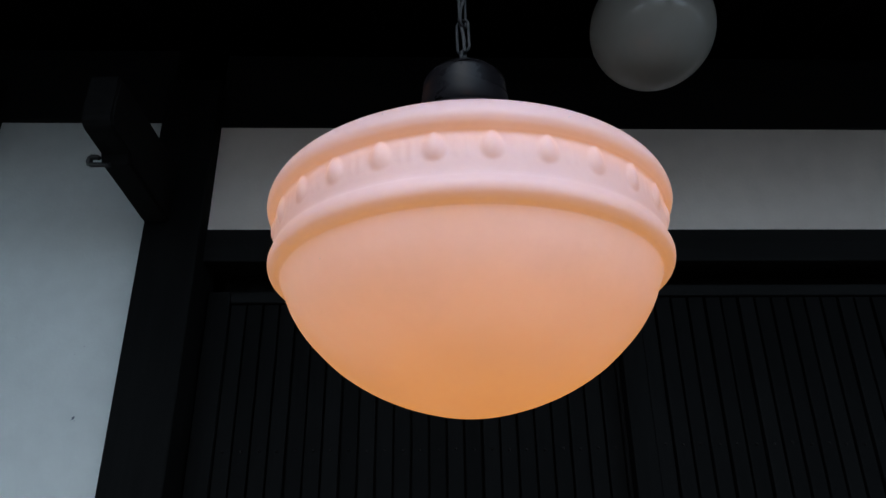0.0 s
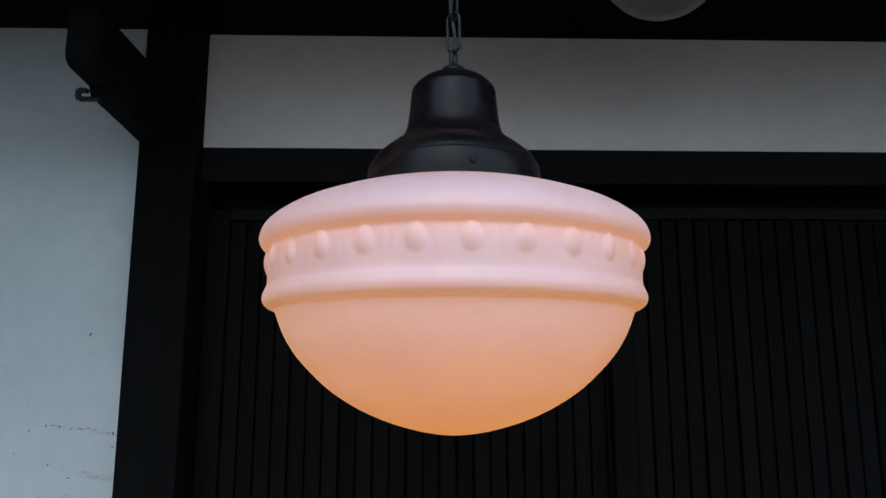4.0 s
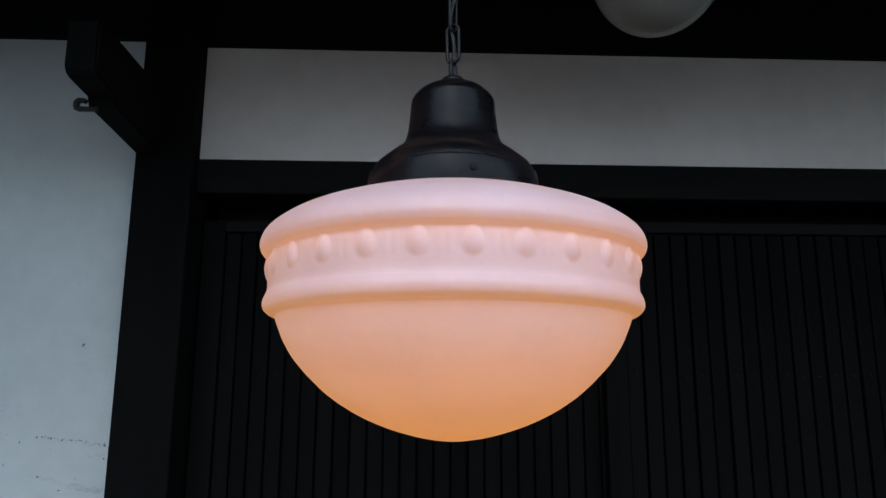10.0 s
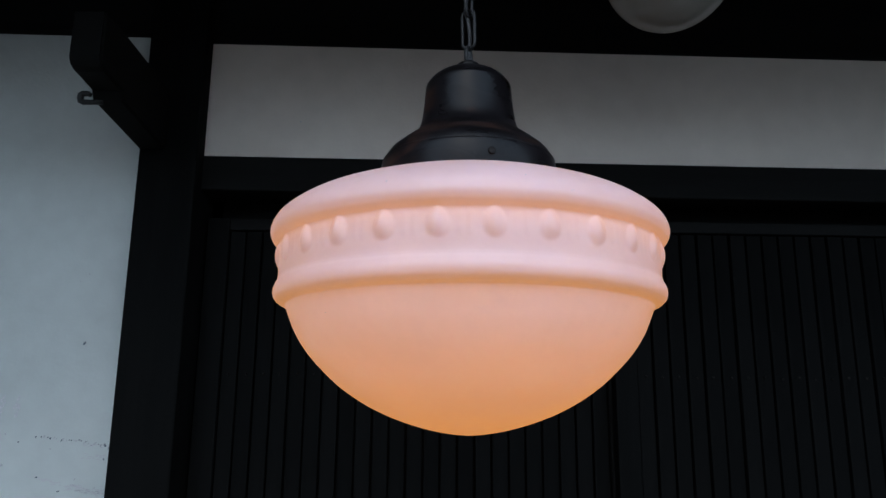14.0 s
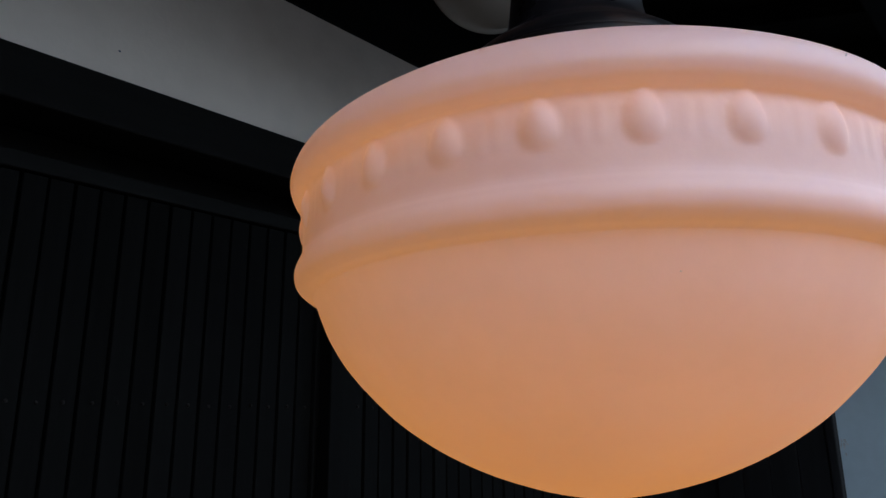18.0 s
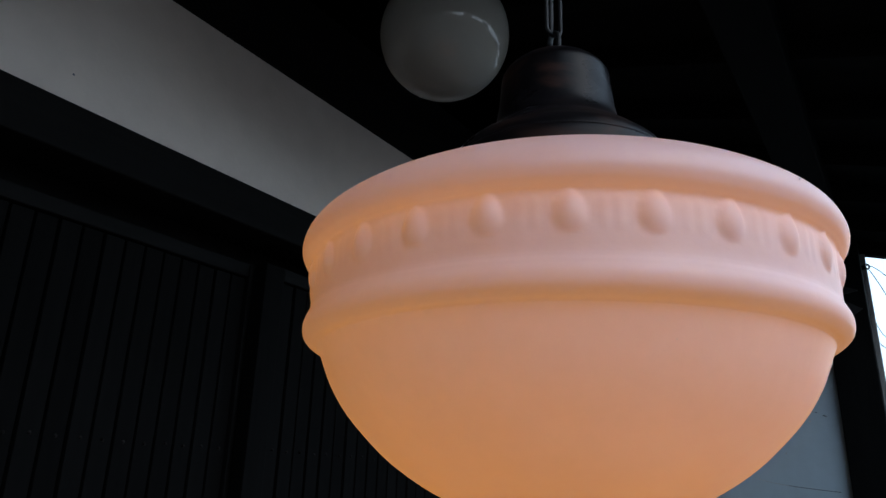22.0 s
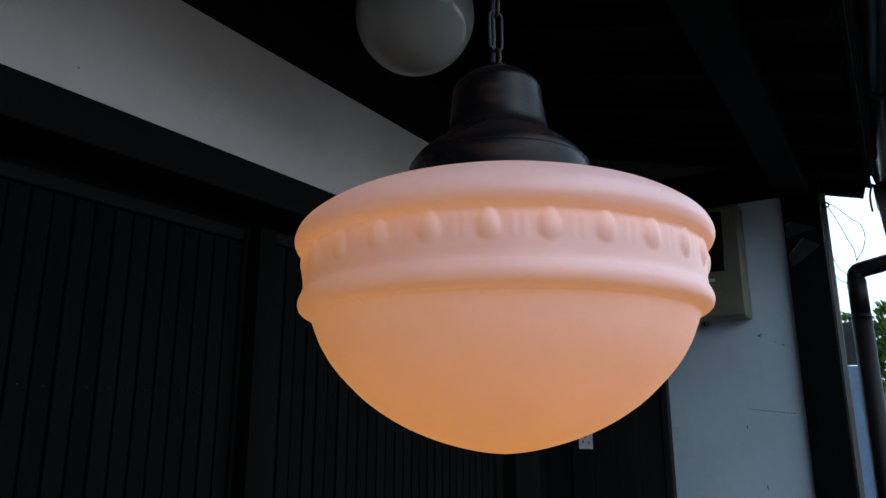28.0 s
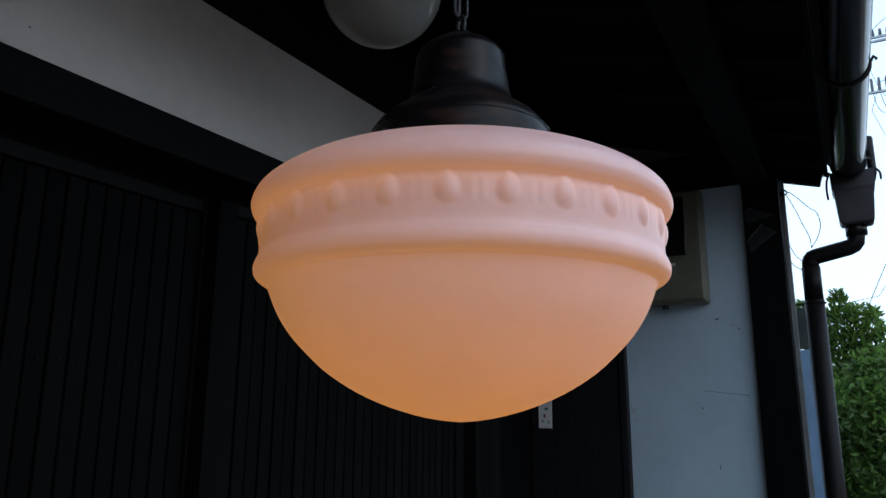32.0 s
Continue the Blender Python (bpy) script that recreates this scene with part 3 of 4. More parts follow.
BELL = [(0.0872, 0.1034), (0.0852, 0.1085), (0.0818, 0.1135), (0.0775, 0.1174), (0.0720, 0.1222), (0.0652, 0.1275), (0.0572, 0.1336), (0.0526, 0.1396), (0.0496, 0.1478), (0.0475, 0.1599), (0.0461, 0.1740), (0.0451, 0.1860), (0.0446, 0.1893)]
CROWN = [(0.0446, 0.1893), (0.0428, 0.1924), (0.0392, 0.1968), (0.0340, 0.2012), (0.0270, 0.2050), (0.0180, 0.2075), (0.0105, 0.2088)]
bell = [(v.x, v.z) for v in spline([(r, 0, z) for r, z in BELL], 4)]
crown = [(v.x, v.z) for v in spline([(r, 0, z) for r, z in CROWN], 3)]
part("cap", lathe(bell + crown[1:] + [(0.0088, 0.2092)], 96), BRONZE, lamp, "dark bronze bell-shaped cap", smooth=True)
part("collar", lathe([(0.0125, 0.2082), (0.0125, 0.2150), (0.0112, 0.2165), (0.0, 0.2170)], 32), BRONZE, lamp, smooth=True)
for a in (9.5, 129.5, 249.5):
    a = radians(a)
    s = part("screw", lathe([(0.0, 0.0), (0.0036, 0.0), (0.0038, 0.001), (0.0036, 0.0022), (0.002, 0.0028), (0.0, 0.0030)], 14), RUST, lamp)
    s.matrix_basis = Matrix.Translation((0.0898 * math.sin(a), -0.0898 * math.cos(a), 0.0885)) @ Matrix.Rotation(a, 4, "Z") @ Matrix.Rotation(radians(86), 4, "X")
def link_points(h, w):
    out = []
    for k in range(28):
        a = 2 * math.pi * k / 28
        out.append((w * math.cos(a), 0, (h - w) * (1 if math.sin(a) >= 0 else -1) + w * math.sin(a)))
    return out
k = 0
part("loop", tube([(0.0062 * math.cos(a), 0, 0.2262 + 0.0105 * math.sin(a)) for a in [2 * math.pi * i / 24 for i in range(24)]], 0.0023, 8, closed=True), IRON, lamp, smooth=True).rotation_euler = (0, 0, radians(62))
top = 0.2390
link_mesh = None
while top < 0.700:
    if link_mesh is None:
        ob = part("chain_link", tube(link_points(0.0225, 0.0074), 0.0018, 8, closed=True), IRON, lamp, smooth=True)
        link_mesh = ob.data
    else:
        ob = new("chain_link", link_mesh)
        ob.parent = lamp
    ob.location = (0, 0, top + 0.0190)
    ob.rotation_euler = (radians(random.uniform(-3, 3)), radians(random.uniform(-3, 3)), radians(-30 if k % 2 == 0 else 58))
    top += 0.0380
    k += 1
cord = [(0.004 * math.sin(9 * i), 0.004 * math.cos(7 * i), 0.219 + 0.493 * i / 14) for i in range(15)]
part("cord", tube(spline(cord, 4), 0.0022, 8), CORD, lamp, "grey flex threaded up the chain", smooth=True)
part("ceiling_hook", tube([(0, 0, 0.665), (0, 0, 0.702)], 0.003, 8), IRON, lamp)
for a, z, l in ((9, 0.034, 0.004), (20, 0.024, 0.005), (46, 0.036, 0.004), (-23, 0.030, 0.003), (-66, -0.001, 0.0010), (-47, -0.064, 0.0015)):
    i = min(range(len(profile)), key=lambda j: abs(profile[j][1] - z))
    a, r = radians(a), profile[i][0] + 0.0006
    f = part("fleck", box(-l / 5, l / 5, -0.0003, 0.0003, -0.00013, 0.00013), SMUDGE, lamp)
    f.matrix_basis = Matrix.Translation((r * math.sin(a), -r * math.cos(a), z)) @ Matrix.Rotation(a, 4, "Z") @ Matrix.Rotation(random.uniform(-1, 1), 4, "Y")

# ---- opal globe lamp ----
globe = holder("globe_lamp", (0.366, 0.361, Z + 0.590), "unlit white opal glass globe hanging under the eave", "globe lamp")
ring = [(0.1105 * math.sin(radians(a)), -0.1105 * math.cos(radians(a))) for a in range(0, 156, 4)]
part("glass_globe", lathe([(max(r, 0.0), z) for r, z in ring] + [(0.047, 0.105)], 72), OPAL, globe, "glossy opal glass globe", smooth=True)
part("gallery", lathe([(0.047, 0.094), (0.053, 0.096), (0.054, 0.120), (0.050, 0.136), (0.020, 0.150), (0.010, 0.155), (0.0, 0.155)], 48), BRONZE, globe, "dark metal gallery", smooth=True)
part("stem", tube([(0, 0, 0.150), (0, 0, roof_z(0.361) - Z - 0.590 + 0.004)], 0.007, 12), BRONZE, globe)

# ---- gutter, rain head and downpipe ----
GY, GZ, GR = -0.381, Z + 0.745, 0.055
gut = holder("gutter", (END, GY, GZ), "dark brown half-round rain gutter along the eave", "gutter")
bm = bmesh.new()
prof = [(GR * math.cos(a), GR * math.sin(a)) for a in [math.pi + math.pi * k / 20 for k in range(21)]]
prof += [((GR - 0.003) * math.cos(a), (GR - 0.003) * math.sin(a)) for a in [2 * math.pi - math.pi * k / 20 for k in range(21)]]
ends = [[bm.verts.new((x, y, z)) for y, z in prof] for x in (-5.9, 0.17)]
for k in range(len(prof)):
    j = (k + 1) % len(prof)
    bm.faces.new((ends[0][k], ends[0][j], ends[1][j], ends[1][k]))
bmesh.ops.recalc_face_normals(bm, faces=bm.faces)
part("channel", bm, PVC, gut, smooth=True)
part("rim", tube([(-5.9, -GR + 0.001, 0.001), (0.168, -GR + 0.001, 0.001)], 0.0042, 10), PVC, gut, smooth=True)
part("end_cap", tube([(0.166, 0, -0.002), (0.172, 0, -0.002)], 0.052, 24), PVC, gut)
for x in [0.015 - 0.905 * k for k in range(7)]:
    pts = [(x, 0.066, 0.01)] + [(x, (GR + 0.003) * math.cos(a), (GR + 0.003) * math.sin(a)) for a in [2 * math.pi - math.pi * k / 16 for k in range(17)]] + [(x, -GR - 0.012, 0.014), (x, -GR - 0.018, 0.004)]
    part("gutter_hook", tube(pts, 0.0045, 8), IRON, gut)
head = holder("rain_head", (END + 0.10, -0.390, Z + 0.600), "dark brown plastic rain head under the gutter", "rain head")
bm = bmesh.new()
rows = []
for w, d, h in ((0.042, 0.036, -0.080), (0.055, 0.048, -0.074), (0.058, 0.050, -0.062), (0.067, 0.060, 0.052), (0.071, 0.064, 0.055), (0.075, 0.066, 0.122)):
    rows.append([bm.verts.new((sx * d, sy * w, h)) for sx, sy in ((-1, -1), (1, -1), (1, 1), (-1, 1))])
for a, b in zip(rows, rows[1:]):
    for k in range(4):
        bm.faces.new((a[k], a[(k + 1) % 4], b[(k + 1) % 4], b[k]))
bm.faces.new(rows[0][::-1])
bm.faces.new(rows[-1])
bmesh.ops.bevel(bm, geom=list(bm.edges), offset=0.003, segments=2, affect="EDGES")
part("body", bm, HEADMAT, head)
part("outlet", tube([(0, 0.006, -0.078), (0, 0.006, -0.118)], 0.037, 24), PVC, head, smooth=True)
for pts in ([(-0.068, 0.074, 0.124), (-0.070, 0.086, 0.090), (-0.070, 0.089, 0.050), (-0.070, 0.087, 0.016)], [(-0.068, -0.076, 0.122), (-0.074, -0.090, 0.098), (-0.072, -0.091, 0.072)]):
    part("clip", tube(spline(pts, 5), 0.004, 6), IRON, head, smooth=True)
part("side_plate", box(-0.060, 0.050, -0.083, -0.054, 0.095, 0.256, 0.012), PVC, head)
pipe = holder("downpipe", (END + 0.10, -0.217, 0.10), "dark brown plastic downpipe at the house corner", "downpipe")
PZ = Z + 0.40 - 0.10          # centre of the lower elbow
drop = [(0, -0.163, PZ + 0.100), (0, -0.163, PZ + 0.072), (0, -0.161, PZ + 0.058), (0, -0.152, PZ + 0.046), (0, -0.138, PZ + 0.039), (0, -0.115, PZ + 0.034), (0, -0.018, PZ + 0.013), (0, -0.009, PZ + 0.009), (0, -0.003, PZ + 0.002), (0, 0, PZ - 0.008), (0, 0, PZ - 0.030)]
part("offset_bend", tube(drop, 0.0305, 24), PIPE, pipe, smooth=True)
part("socket", tube([(0, 0, PZ - 0.026), (0, 0, PZ - 0.160)], 0.0330, 24), PIPE, pipe, smooth=True)
part("straight_pipe", tube([(0, 0, PZ - 0.155), (0, -0.004, 0.0)], 0.0350, 24), PIPE, pipe, smooth=True)
for z in (Z + 0.232 - 0.10, 0.60):
    part("pipe_clip", tube([(0.036 * math.cos(a), 0.036 * math.sin(a) - 0.003, z) for a in [2 * math.pi * k / 20 for k in range(20)]], 0.0028, 6, closed=True), PIPE, pipe)
    part("clip_arm", tube([(0, 0.030, z), (0, 0.090, z)], 0.0030, 6), PIPE, pipe)

# ---- cables at the corner post ----
cab = holder("cable", (END + 0.095, -0.15, Z + 0.685), "thin dark cables looping from the corner post", "cable")
def strand(name, pts, r=0.0015, mat=CORD, parent=None):
    return part(name, tube(spline(pts, 8), r, 6), mat, parent or cab, smooth=True)
strand("wire", [(0, 0.012, 0.0), (0, -0.004, 0.004), (0, -0.031, -0.013), (0, -0.080, -0.071), (0, -0.107, -0.097), (0, -0.116, -0.144), (0, -0.103, -0.194), (0, -0.077, -0.236)])
strand("wire", [(0, 0.010, -0.006), (0, -0.006, -0.011), (0, -0.035, -0.080), (0, -0.054, -0.137), (0, -0.074, -0.193), (0, -0.077, -0.236)])
strand("wire", [(0, 0.012, -0.02), (0, 0.008, -0.10), (0, 0.007, -0.176), (0, -0.013, -0.251), (0, -0.042, -0.288)])
strand("wire", [(0, 0.012, -0.03), (0, 0.009, -0.14), (0, 0.006, -0.238), (0, -0.004, -0.292), (0, -0.040, -0.324)])
strand("wire", [(0, 0.010, 0.004), (0, 0.004, -0.05), (0, 0.007, -0.16), (0, 0.010, -0.34)], 0.0032)
strand("twist", [(0, 0.012, 0.006), (-0.004, -0.004, 0.008), (0.003, -0.010, -0.002), (-0.002, -0.002, -0.010), (0, 0.010, -0.004)], 0.0030)
part("cleat", box(-0.008, 0.010, 0.004, 0.018, -0.012, 0.006, 0.003), IRON, cab)
film = holder("torn_film", (END - 0.031, -0.06, Z + 0.48), "torn strips of clear film on the post", "film")
for pts in (((0.052, -0.014), (-0.009, 0.053), (-0.060, 0.020), (0.040, -0.053)), ((0.050, 0.111), (0.022, 0.121), (-0.058, 0.087), (0.050, 0.065))):
    bm = bmesh.new()
    for x in (-0.0035, -0.0005):
        for y, z in pts:
            bm.verts.new((x + 0.4 * (x + 0.0005) * (y > 0), y, z))
    bm.verts.ensure_lookup_table()
    v = list(bm.verts)
    for f in ((0, 1, 2, 3), (7, 6, 5, 4), (0, 4, 5, 1), (1, 5, 6, 2), (2, 6, 7, 3), (3, 7, 4, 0)):
        bm.faces.new([v[k] for k in f])
    bmesh.ops.recalc_face_normals(bm, faces=bm.faces)
    part("strip", bm, STREAK, film)
    (y0, z0), (y1, z1) = pts[0], pts[1]
    part("fold", tube([(-0.006, y0, z0), (-0.008, (y0 + y1) / 2, (z0 + z1) / 2 + 0.002), (-0.006, y1, z1)], 0.0028, 6), FOLD, film)
structure("trim", box(END + 0.0905, END + 0.108, -0.151, -0.124, 0.10, Z + 0.735, 0.003), BATTEN, "pale weathered strip on the corner post", "trim")
panel = holder("fence_panel", (END + 0.24, -0.155, 0.0), "steel panel behind the corner post, sky reflection painted in pale blue", "panel", kind="structure")
part("sheet", box(-0.010, 0.010, -0.0245, 0.050, 0.0, Z + 0.064, 0.003), BLUESHEET, panel)
part("edge_bead", box(-0.014, 0.012, -0.030, -0.025, 0.0, Z + 0.066, 0.002), GALV, panel)
part("clouded_pane", box(-0.006, 0.004, -0.028, 0.050, Z + 0.0665, Z + 0.235, 0.002), CLOUDED, panel, "clouded grey-green plastic pane")

# ---- tree beyond the corner ----
def tree(at, height, spread, leaves, label, seed, shoots=()):
    """A bushy tree: trunk, limbs and many single leaves; shoots are (x, y, top, leaves) of upright twigs on the crown."""
    rnd = random.Random(seed)
    t = holder("tree", at, label, "tree")
    part("trunk", tube(spline([(0, 0, 0), (0.04, 0.03, height * 0.25), (-0.03, 0.02, height * 0.5), (0.02, 0, height * 0.8)], 5), lambda s: 0.07 * (1 - 0.8 * s), 10), BARK, t, smooth=True)
    verts, faces = [], []

    def leaf(c, d, l, wide):
        w = d.cross(Vector((rnd.gauss(0, 1), rnd.gauss(0, 1), rnd.gauss(0, 1)))).normalized()
        n = d.cross(w)
        i = len(verts)
        verts.extend([c, c + d * l * 0.45 + w * l * wide + n * l * 0.06, c + d * l - n * l * 0.05, c + d * l * 0.45 - w * l * wide + n * l * 0.06])
        faces.extend([(i, i + 1, i + 2), (i, i + 2, i + 3)])

    lobes = []
    for k in range(30):
        a, h = rnd.uniform(0, 6.283), rnd.uniform(0.12, 0.78) * height
        q = spread * rnd.uniform(0.2, 0.75) * (0.45 + 0.55 * h / height)
        lobes.append((Vector((math.cos(a) * q, math.sin(a) * q, h)), Vector((rnd.uniform(0.24, 0.38), rnd.uniform(0.24, 0.38), rnd.uniform(0.24, 0.40)))))
    for o, e in lobes:
        part("limb", tube(spline([(0, 0, o.z * 0.62), (o.x * 0.5, o.y * 0.5, o.z * 0.85), o], 4), lambda s: 0.022 * (1 - 0.85 * s), 6), BARK, t, smooth=True)
    for k in range(leaves):
        o, e = rnd.choice(lobes)
        g = Vector((rnd.gauss(0, 1), rnd.gauss(0, 1), rnd.gauss(0, 1))).normalized() * rnd.betavariate(3.0, 1.3) * rnd.choice((1.0, 1.0, 1.0, 1.15))
        leaf(o + Vector((g.x * e.x, g.y * e.y, g.z * e.z)), Vector((rnd.gauss(0, 1), rnd.gauss(0, 1), rnd.gauss(0.35, 0.8))).normalized(), rnd.uniform(0.045, 0.095), 0.22)
    for x, y, high, count in shoots:
        foot = Vector((x * 0.6, y * 0.6, height * 0.55))
        tip = Vector((x + rnd.uniform(-0.02, 0.02), y, high))
        line = spline([foot, (foot + tip) / 2 + Vector((rnd.uniform(-0.05, 0.05), rnd.uniform(-0.03, 0.03), 0)), tip], 10)
        part("shoot", tube(line, lambda s: 0.011 * (1 - 0.8 * s), 6), BARK, t, smooth=True)
        for k in range(int(count * 1.7)):
            s = rnd.random() ** 0.8
            c = line[int(s * (len(line) - 1))]
            out = (0.030 + 0.15 * (1 - s) ** 0.8) * rnd.random() ** 0.6
            a = rnd.uniform(0, 6.283)
            d = Vector((math.cos(a), math.sin(a), rnd.uniform(0.2, 1.6))).normalized()
            leaf(c + Vector((math.cos(a) * out, math.sin(a) * out, rnd.uniform(-0.02, 0.03))), d, rnd.uniform(0.045, 0.090), 0.19)
    me = bpy.data.meshes.new("crown")
    me.from_pydata([tuple(v) for v in verts], [], faces)
    me.materials.append(LEAF)
    ob = new("crown", me)
    ob.parent = t
    tagged(ob, "dense green leaves", kind="stuff")
    return t


tree((6.6, -0.35, 0), 2.34, 0.80, 62000, "leafy green garden tree with small pointed leaves", 3,
     ((0.0, 0.08, 2.62, 520), (0.05, 0.16, 2.44, 420), (-0.1, -0.02, 2.46, 520), (0.1, 0.36, 2.54, 260), (0.0, -0.08, 2.47, 300), (0.05, -0.19, 2.45, 340), (0.1, -0.14, 2.40, 200), (0.1, -0.38, 2.18, 300), (0, 0.26, 2.36, 360), (-0.1, -0.27, 2.26, 260)))
tree((7.5, -1.15, 0), 2.06, 0.95, 46000, "bushy green tree beside the lane", 5, ((0, 0.2, 2.20, 240), (0.1, -0.1, 2.24, 240), (0, 0.45, 2.16, 240), (0, -0.3, 2.1, 240)))
tree((8.6, 1.5, 0), 2.5, 1.2, 12000, "bushy green tree behind the house", 8)

# ---- utility pole with wires ----
pole = holder("utility_pole", (22.0, -2.5, 0), "grey utility pole with crossarms, insulators and wires", "utility pole")
part("mast", tube([(0, 0, 0), (0, 0, 14.6)], lambda s: 0.17 - 0.06 * s, 16), STONE, pole, smooth=True)
for z in (10.42, 11.99, 12.115):
    part("crossarm", box(-0.04, 0.04, -0.3, 2.5, z - 0.032, z + 0.032, 0.006), GALV, pole)
for z in (10.45, 12.15):
    for k in range(5):
        y = 0.265 + 0.185 * k
        ins = part("insulator", lathe([(0, 0), (0.036, 0), (0.044, 0.05), (0.036, 0.07), (0.044, 0.13), (0.036, 0.15), (0.044, 0.21), (0.036, 0.23), (0.042, 0.30), (0.030, 0.40), (0.0, 0.43)] if z < 11 else [(0, 0), (0.03, 0), (0.055, 0.05), (0.03, 0.06), (0.055, 0.11), (0.03, 0.12), (0.04, 0.2), (0.0, 0.22)], 12), INSULATOR, pole, smooth=True)
        ins.location = (0, y, z)
        if k == 2:
            part("wire", tube(spline([(-16, y - 24, z + 0.5), (-7, y - 10, z - 0.35), (0, y, z + 0.22), (16, y - 4, z - 0.4), (40, y - 8, z + 0.3)], 6), 0.008, 5), CORD, pole)
        if z < 11 and k in (1, 2, 3):
            part("drop_wire", tube(spline([(0, y, z - 0.04), (0, y - 0.06, z - 0.39), (0, y - 0.14, z - 0.60), (0, y - 0.28, z - 0.72), (0, y - 0.70, z - 0.80)], 6), 0.009, 5), CORD, pole)
part("wire", tube([(0, 2.45, 2.41), (0, 1.68, 4.04), (0, 0.886, 5.723), (0, -0.6, 8.87)], 0.010, 5), CORD, pole)
part("wire", tube([(0, 4.2, 3.99), (0, 2.513, 4.298), (0, 1.294, 4.521), (0, 0.978, 4.985), (0, -0.4, 7.0)], 0.008, 5), CORD, pole)

# ---- marks on the plaster ----
def smudges(name, at, across, items, label):
    s = holder(name, at, label, "stain", kind="structure")
    for i, (u, z, w, h, tilt, mt) in enumerate(items):
        bm = bmesh.new()
        ring = []
        for k in range(10):
            a = 2 * math.pi * k / 10
            q = random.uniform(0.65, 1.15)
            ring.append(bm.verts.new((w / 2 * q * math.cos(a), 0, h / 2 * q * math.sin(a))))
        bm.faces.new(ring)
        r = bmesh.ops.extrude_face_region(bm, geom=bm.faces[:])
        bmesh.ops.translate(bm, vec=(0, 0.0006, 0), verts=[v for v in r["geom"] if isinstance(v, bmesh.types.BMVert)])
        bmesh.ops.recalc_face_normals(bm, faces=bm.faces)
        ob = part("mark", bm, mt, s)
        ob.matrix_basis = (Matrix.Rotation(radians(-90), 4, "Z") if across == "y" else Matrix()) @ Matrix.Translation((u, -0.000006 * i, z)) @ Matrix.Rotation(radians(tilt), 4, "Y")
    return s


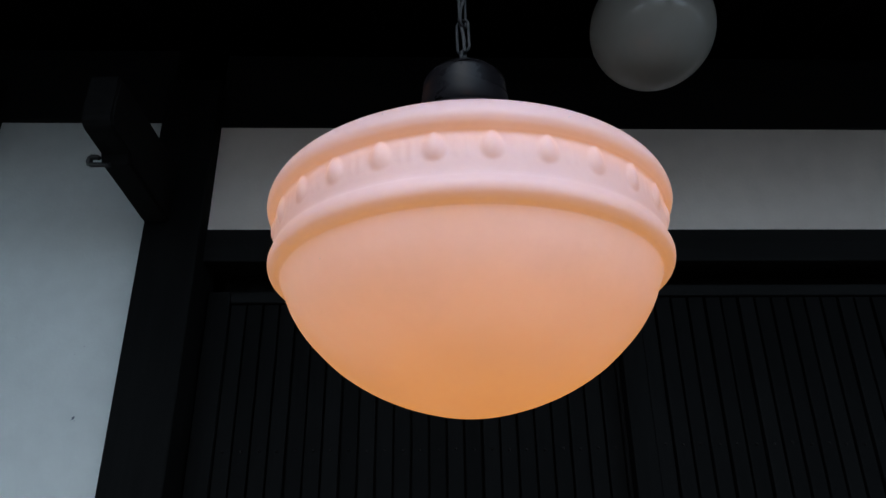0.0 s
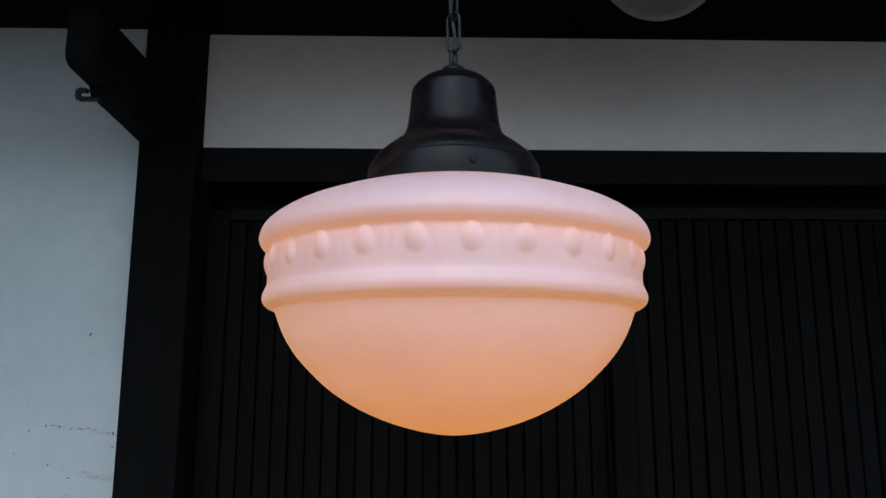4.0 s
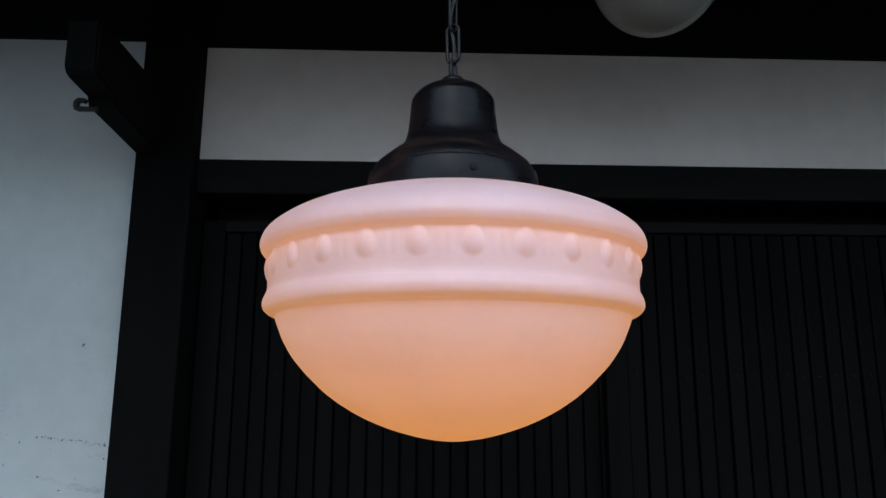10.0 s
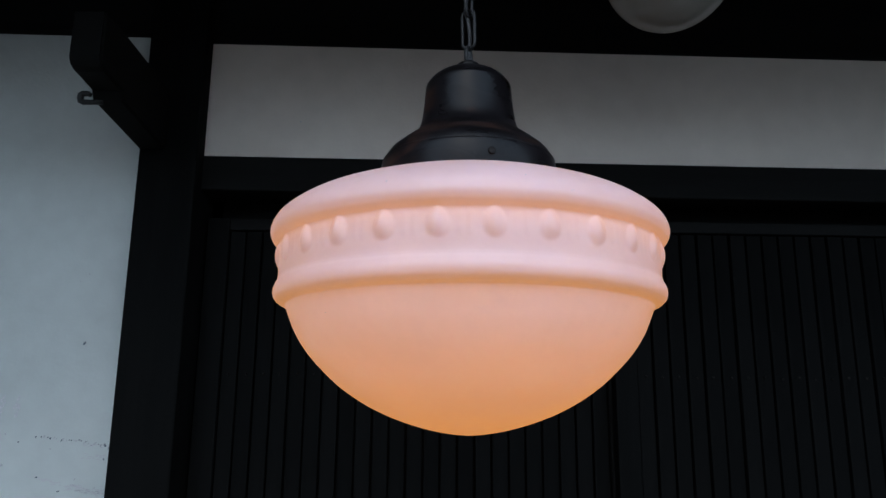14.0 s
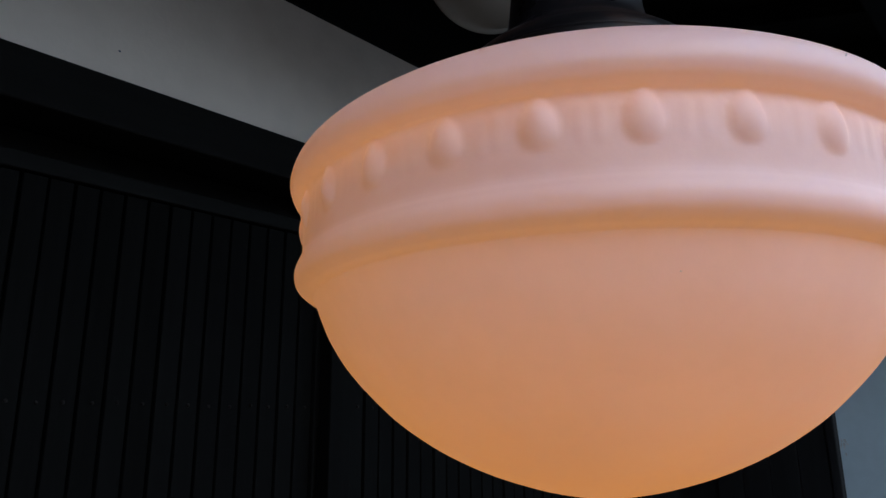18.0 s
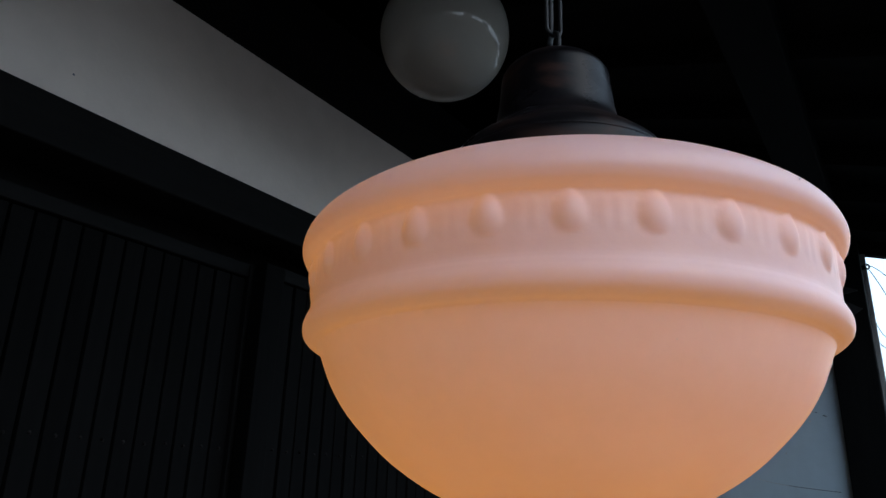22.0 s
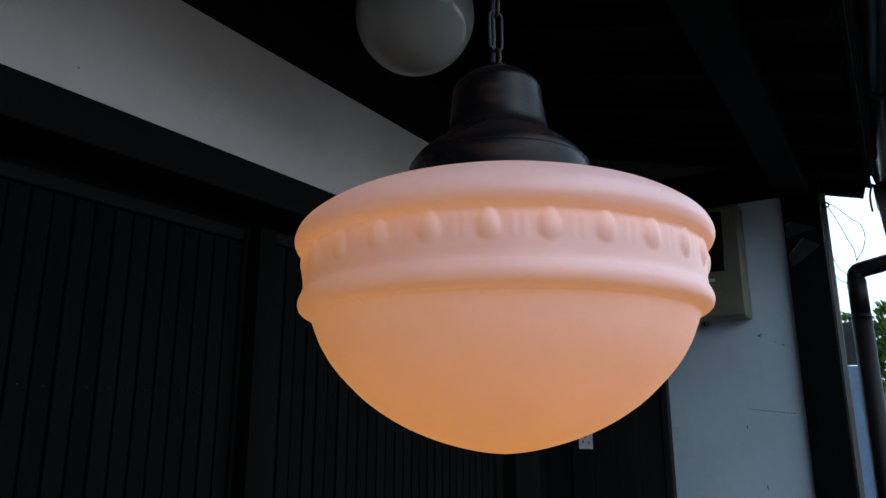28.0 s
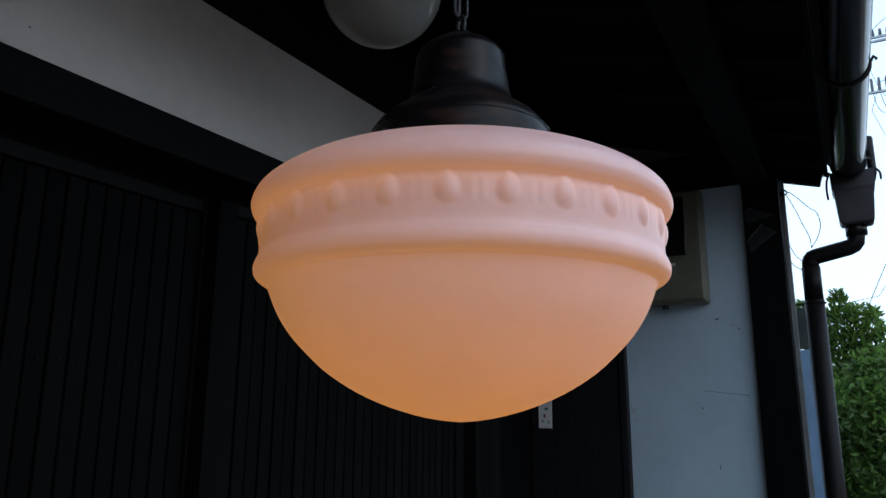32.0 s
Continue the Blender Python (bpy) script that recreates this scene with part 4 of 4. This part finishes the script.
def left_wall_marks():
    rnd = random.Random(11)
    items = [(-0.690, -0.035, 0.005, 0.008, 30, GRIME), (-0.687, -0.040, 0.003, 0.003, 0, SMUDGE)]
    # a row of short dabs that dips towards the post
    for k in range(30):
        u = min(1.0, max(0.0, k / 29 + rnd.uniform(-0.012, 0.012)))
        if k in (1, 4, 9):
            continue
        items.append((-0.760 + 0.136 * u, -0.207 - 0.019 * u + rnd.gauss(0, 0.0014), rnd.uniform(0.0016, 0.0036), rnd.uniform(0.003, 0.0065), rnd.uniform(5, 40), GRIME if rnd.random() < 0.6 else SMUDGE))
    for k in range(26):
        u = rnd.random()
        items.append((-0.742 + 0.118 * u, -0.213 - 0.015 * u + rnd.gauss(0, 0.002), rnd.uniform(0.003, 0.007), rnd.uniform(0.0012, 0.0026), rnd.uniform(-10, 20), FAINT))
    # a faint short smear below it
    for k in range(16):
        items.append((-0.674 + 0.045 * rnd.random(), -0.2445 + rnd.gauss(0, 0.0022), rnd.uniform(0.004, 0.010), rnd.uniform(0.0010, 0.0024), rnd.uniform(-6, 10), FAINT))
    items.append((-0.631, -0.249, 0.004, 0.0034, 20, GRIME))
    # a long brush smear, thicker towards the post
    for k in range(110):
        u = rnd.random() ** 0.6
        items.append((-0.779 + 0.152 * u, -0.276 - 0.030 * min(1, 1.25 * u) + rnd.gauss(0, 0.0012 + 0.0040 * u * u), rnd.uniform(0.004, 0.013), rnd.uniform(0.0008, 0.0026), rnd.uniform(-4, 14), SMUDGE if rnd.random() < 0.18 * u else FAINT))
    for k in range(12):
        items.append((-0.800 + rnd.gauss(0, 0.003), -0.157 + rnd.gauss(0, 0.008), rnd.uniform(0.002, 0.005), rnd.uniform(0.006, 0.014), 18, FAINT))
        items.append((-0.828 + rnd.gauss(0, 0.003), -0.150 + rnd.gauss(0, 0.008), rnd.uniform(0.002, 0.005), rnd.uniform(0.006, 0.014), 18, FAINT))
        items.append((-0.708 + rnd.gauss(0, 0.005), -0.340 + rnd.gauss(0, 0.004), rnd.uniform(0.002, 0.005), rnd.uniform(0.004, 0.010), 10, FAINT if k % 3 else SMUDGE))
    for x, z, w, h, t in ((-0.791, -0.219, 0.0032, 0.0034, 0), (-0.750, -0.282, 0.0045, 0.0028, -30), (-0.680, -0.285, 0.0022, 0.0055, 40), (-0.708, -0.3065, 0.0065, 0.0022, -25), (-0.816, -0.261, 0.0045, 0.007, 30),
                          (-0.731, -0.231, 0.003, 0.003, 0), (-0.700, -0.327, 0.003, 0.003, 0), (-0.762, -0.345, 0.004, 0.007, 10), (-0.695, 0.10, 0.003, 0.003, 0), (-0.71, 0.085, 0.002, 0.003, 0), (-0.816, -0.205, 0.003, 0.004, 0)):
        items.append((x, z, w, h, t, GRIME if w > 0.003 and x > -0.80 else SMUDGE))
    smudges("stain_1", (0, FRONT - 0.0061, Z), "x", items, "dark scuffs and smudges on the white plaster")
    dots = [(-0.055, 0.393, 0.004, 0.003, 0, GRIME), (-0.30, 0.43, 0.003, 0.003, 0, SMUDGE)]
    smudges("stain_2", (0, FRONT - 0.0008, Z), "x", dots, "small grey specks on the plaster band")


def end_wall_marks():
    rnd = random.Random(12)
    items = []
    for y, z, w, h, t, m in ((0.130, 0.177, 0.016, 0.009, 10, GRIME), (0.122, 0.180, 0.012, 0.004, -10, GRIME), (0.152, 0.159, 0.006, 0.004, 0, SMUDGE), (0.085, 0.153, 0.010, 0.003, 30, SMUDGE), (0.075, 0.150, 0.009, 0.0035, 30, GRIME),
                             (0.049, 0.137, 0.015, 0.0045, 28, GRIME), (0.098, 0.121, 0.010, 0.010, 0, FAINT), (0.090, 0.128, 0.006, 0.004, 0, FAINT), (0.115, 0.166, 0.010, 0.002, 25, FAINT),
                             (0.205, -0.167, 0.005, 0.014, 0, GRIME), (0.188, 0.010, 0.004, 0.014, 8, SMUDGE), (0.155, -0.385, 0.004, 0.020, -6, GRIME), (0.06, -0.28, 0.004, 0.004, 0, FAINT)):
        items.append((-y, z, w, h, t, m))
    for k in range(14):
        items.append((-(0.473 + rnd.gauss(0, 0.008)), -0.190 + rnd.gauss(0, 0.022), rnd.uniform(0.004, 0.010), rnd.uniform(0.006, 0.014), 0, FAINT if k % 3 == 0 else SMUDGE))
    for k in range(22):
        u = k / 21
        items.append((-(0.298 - 0.262 * u), -0.068 - 0.049 * math.sqrt(u), 0.0135, 0.0023 + 0.0010 * u, 22 - 20 * u, FAINT if k < 3 else SMUDGE if k < 9 else GRIME))
    smudges("stain_3", (END - 0.0008, 0, Z), "y", items, "hairline crack and specks on the end wall")


left_wall_marks()
end_wall_marks()
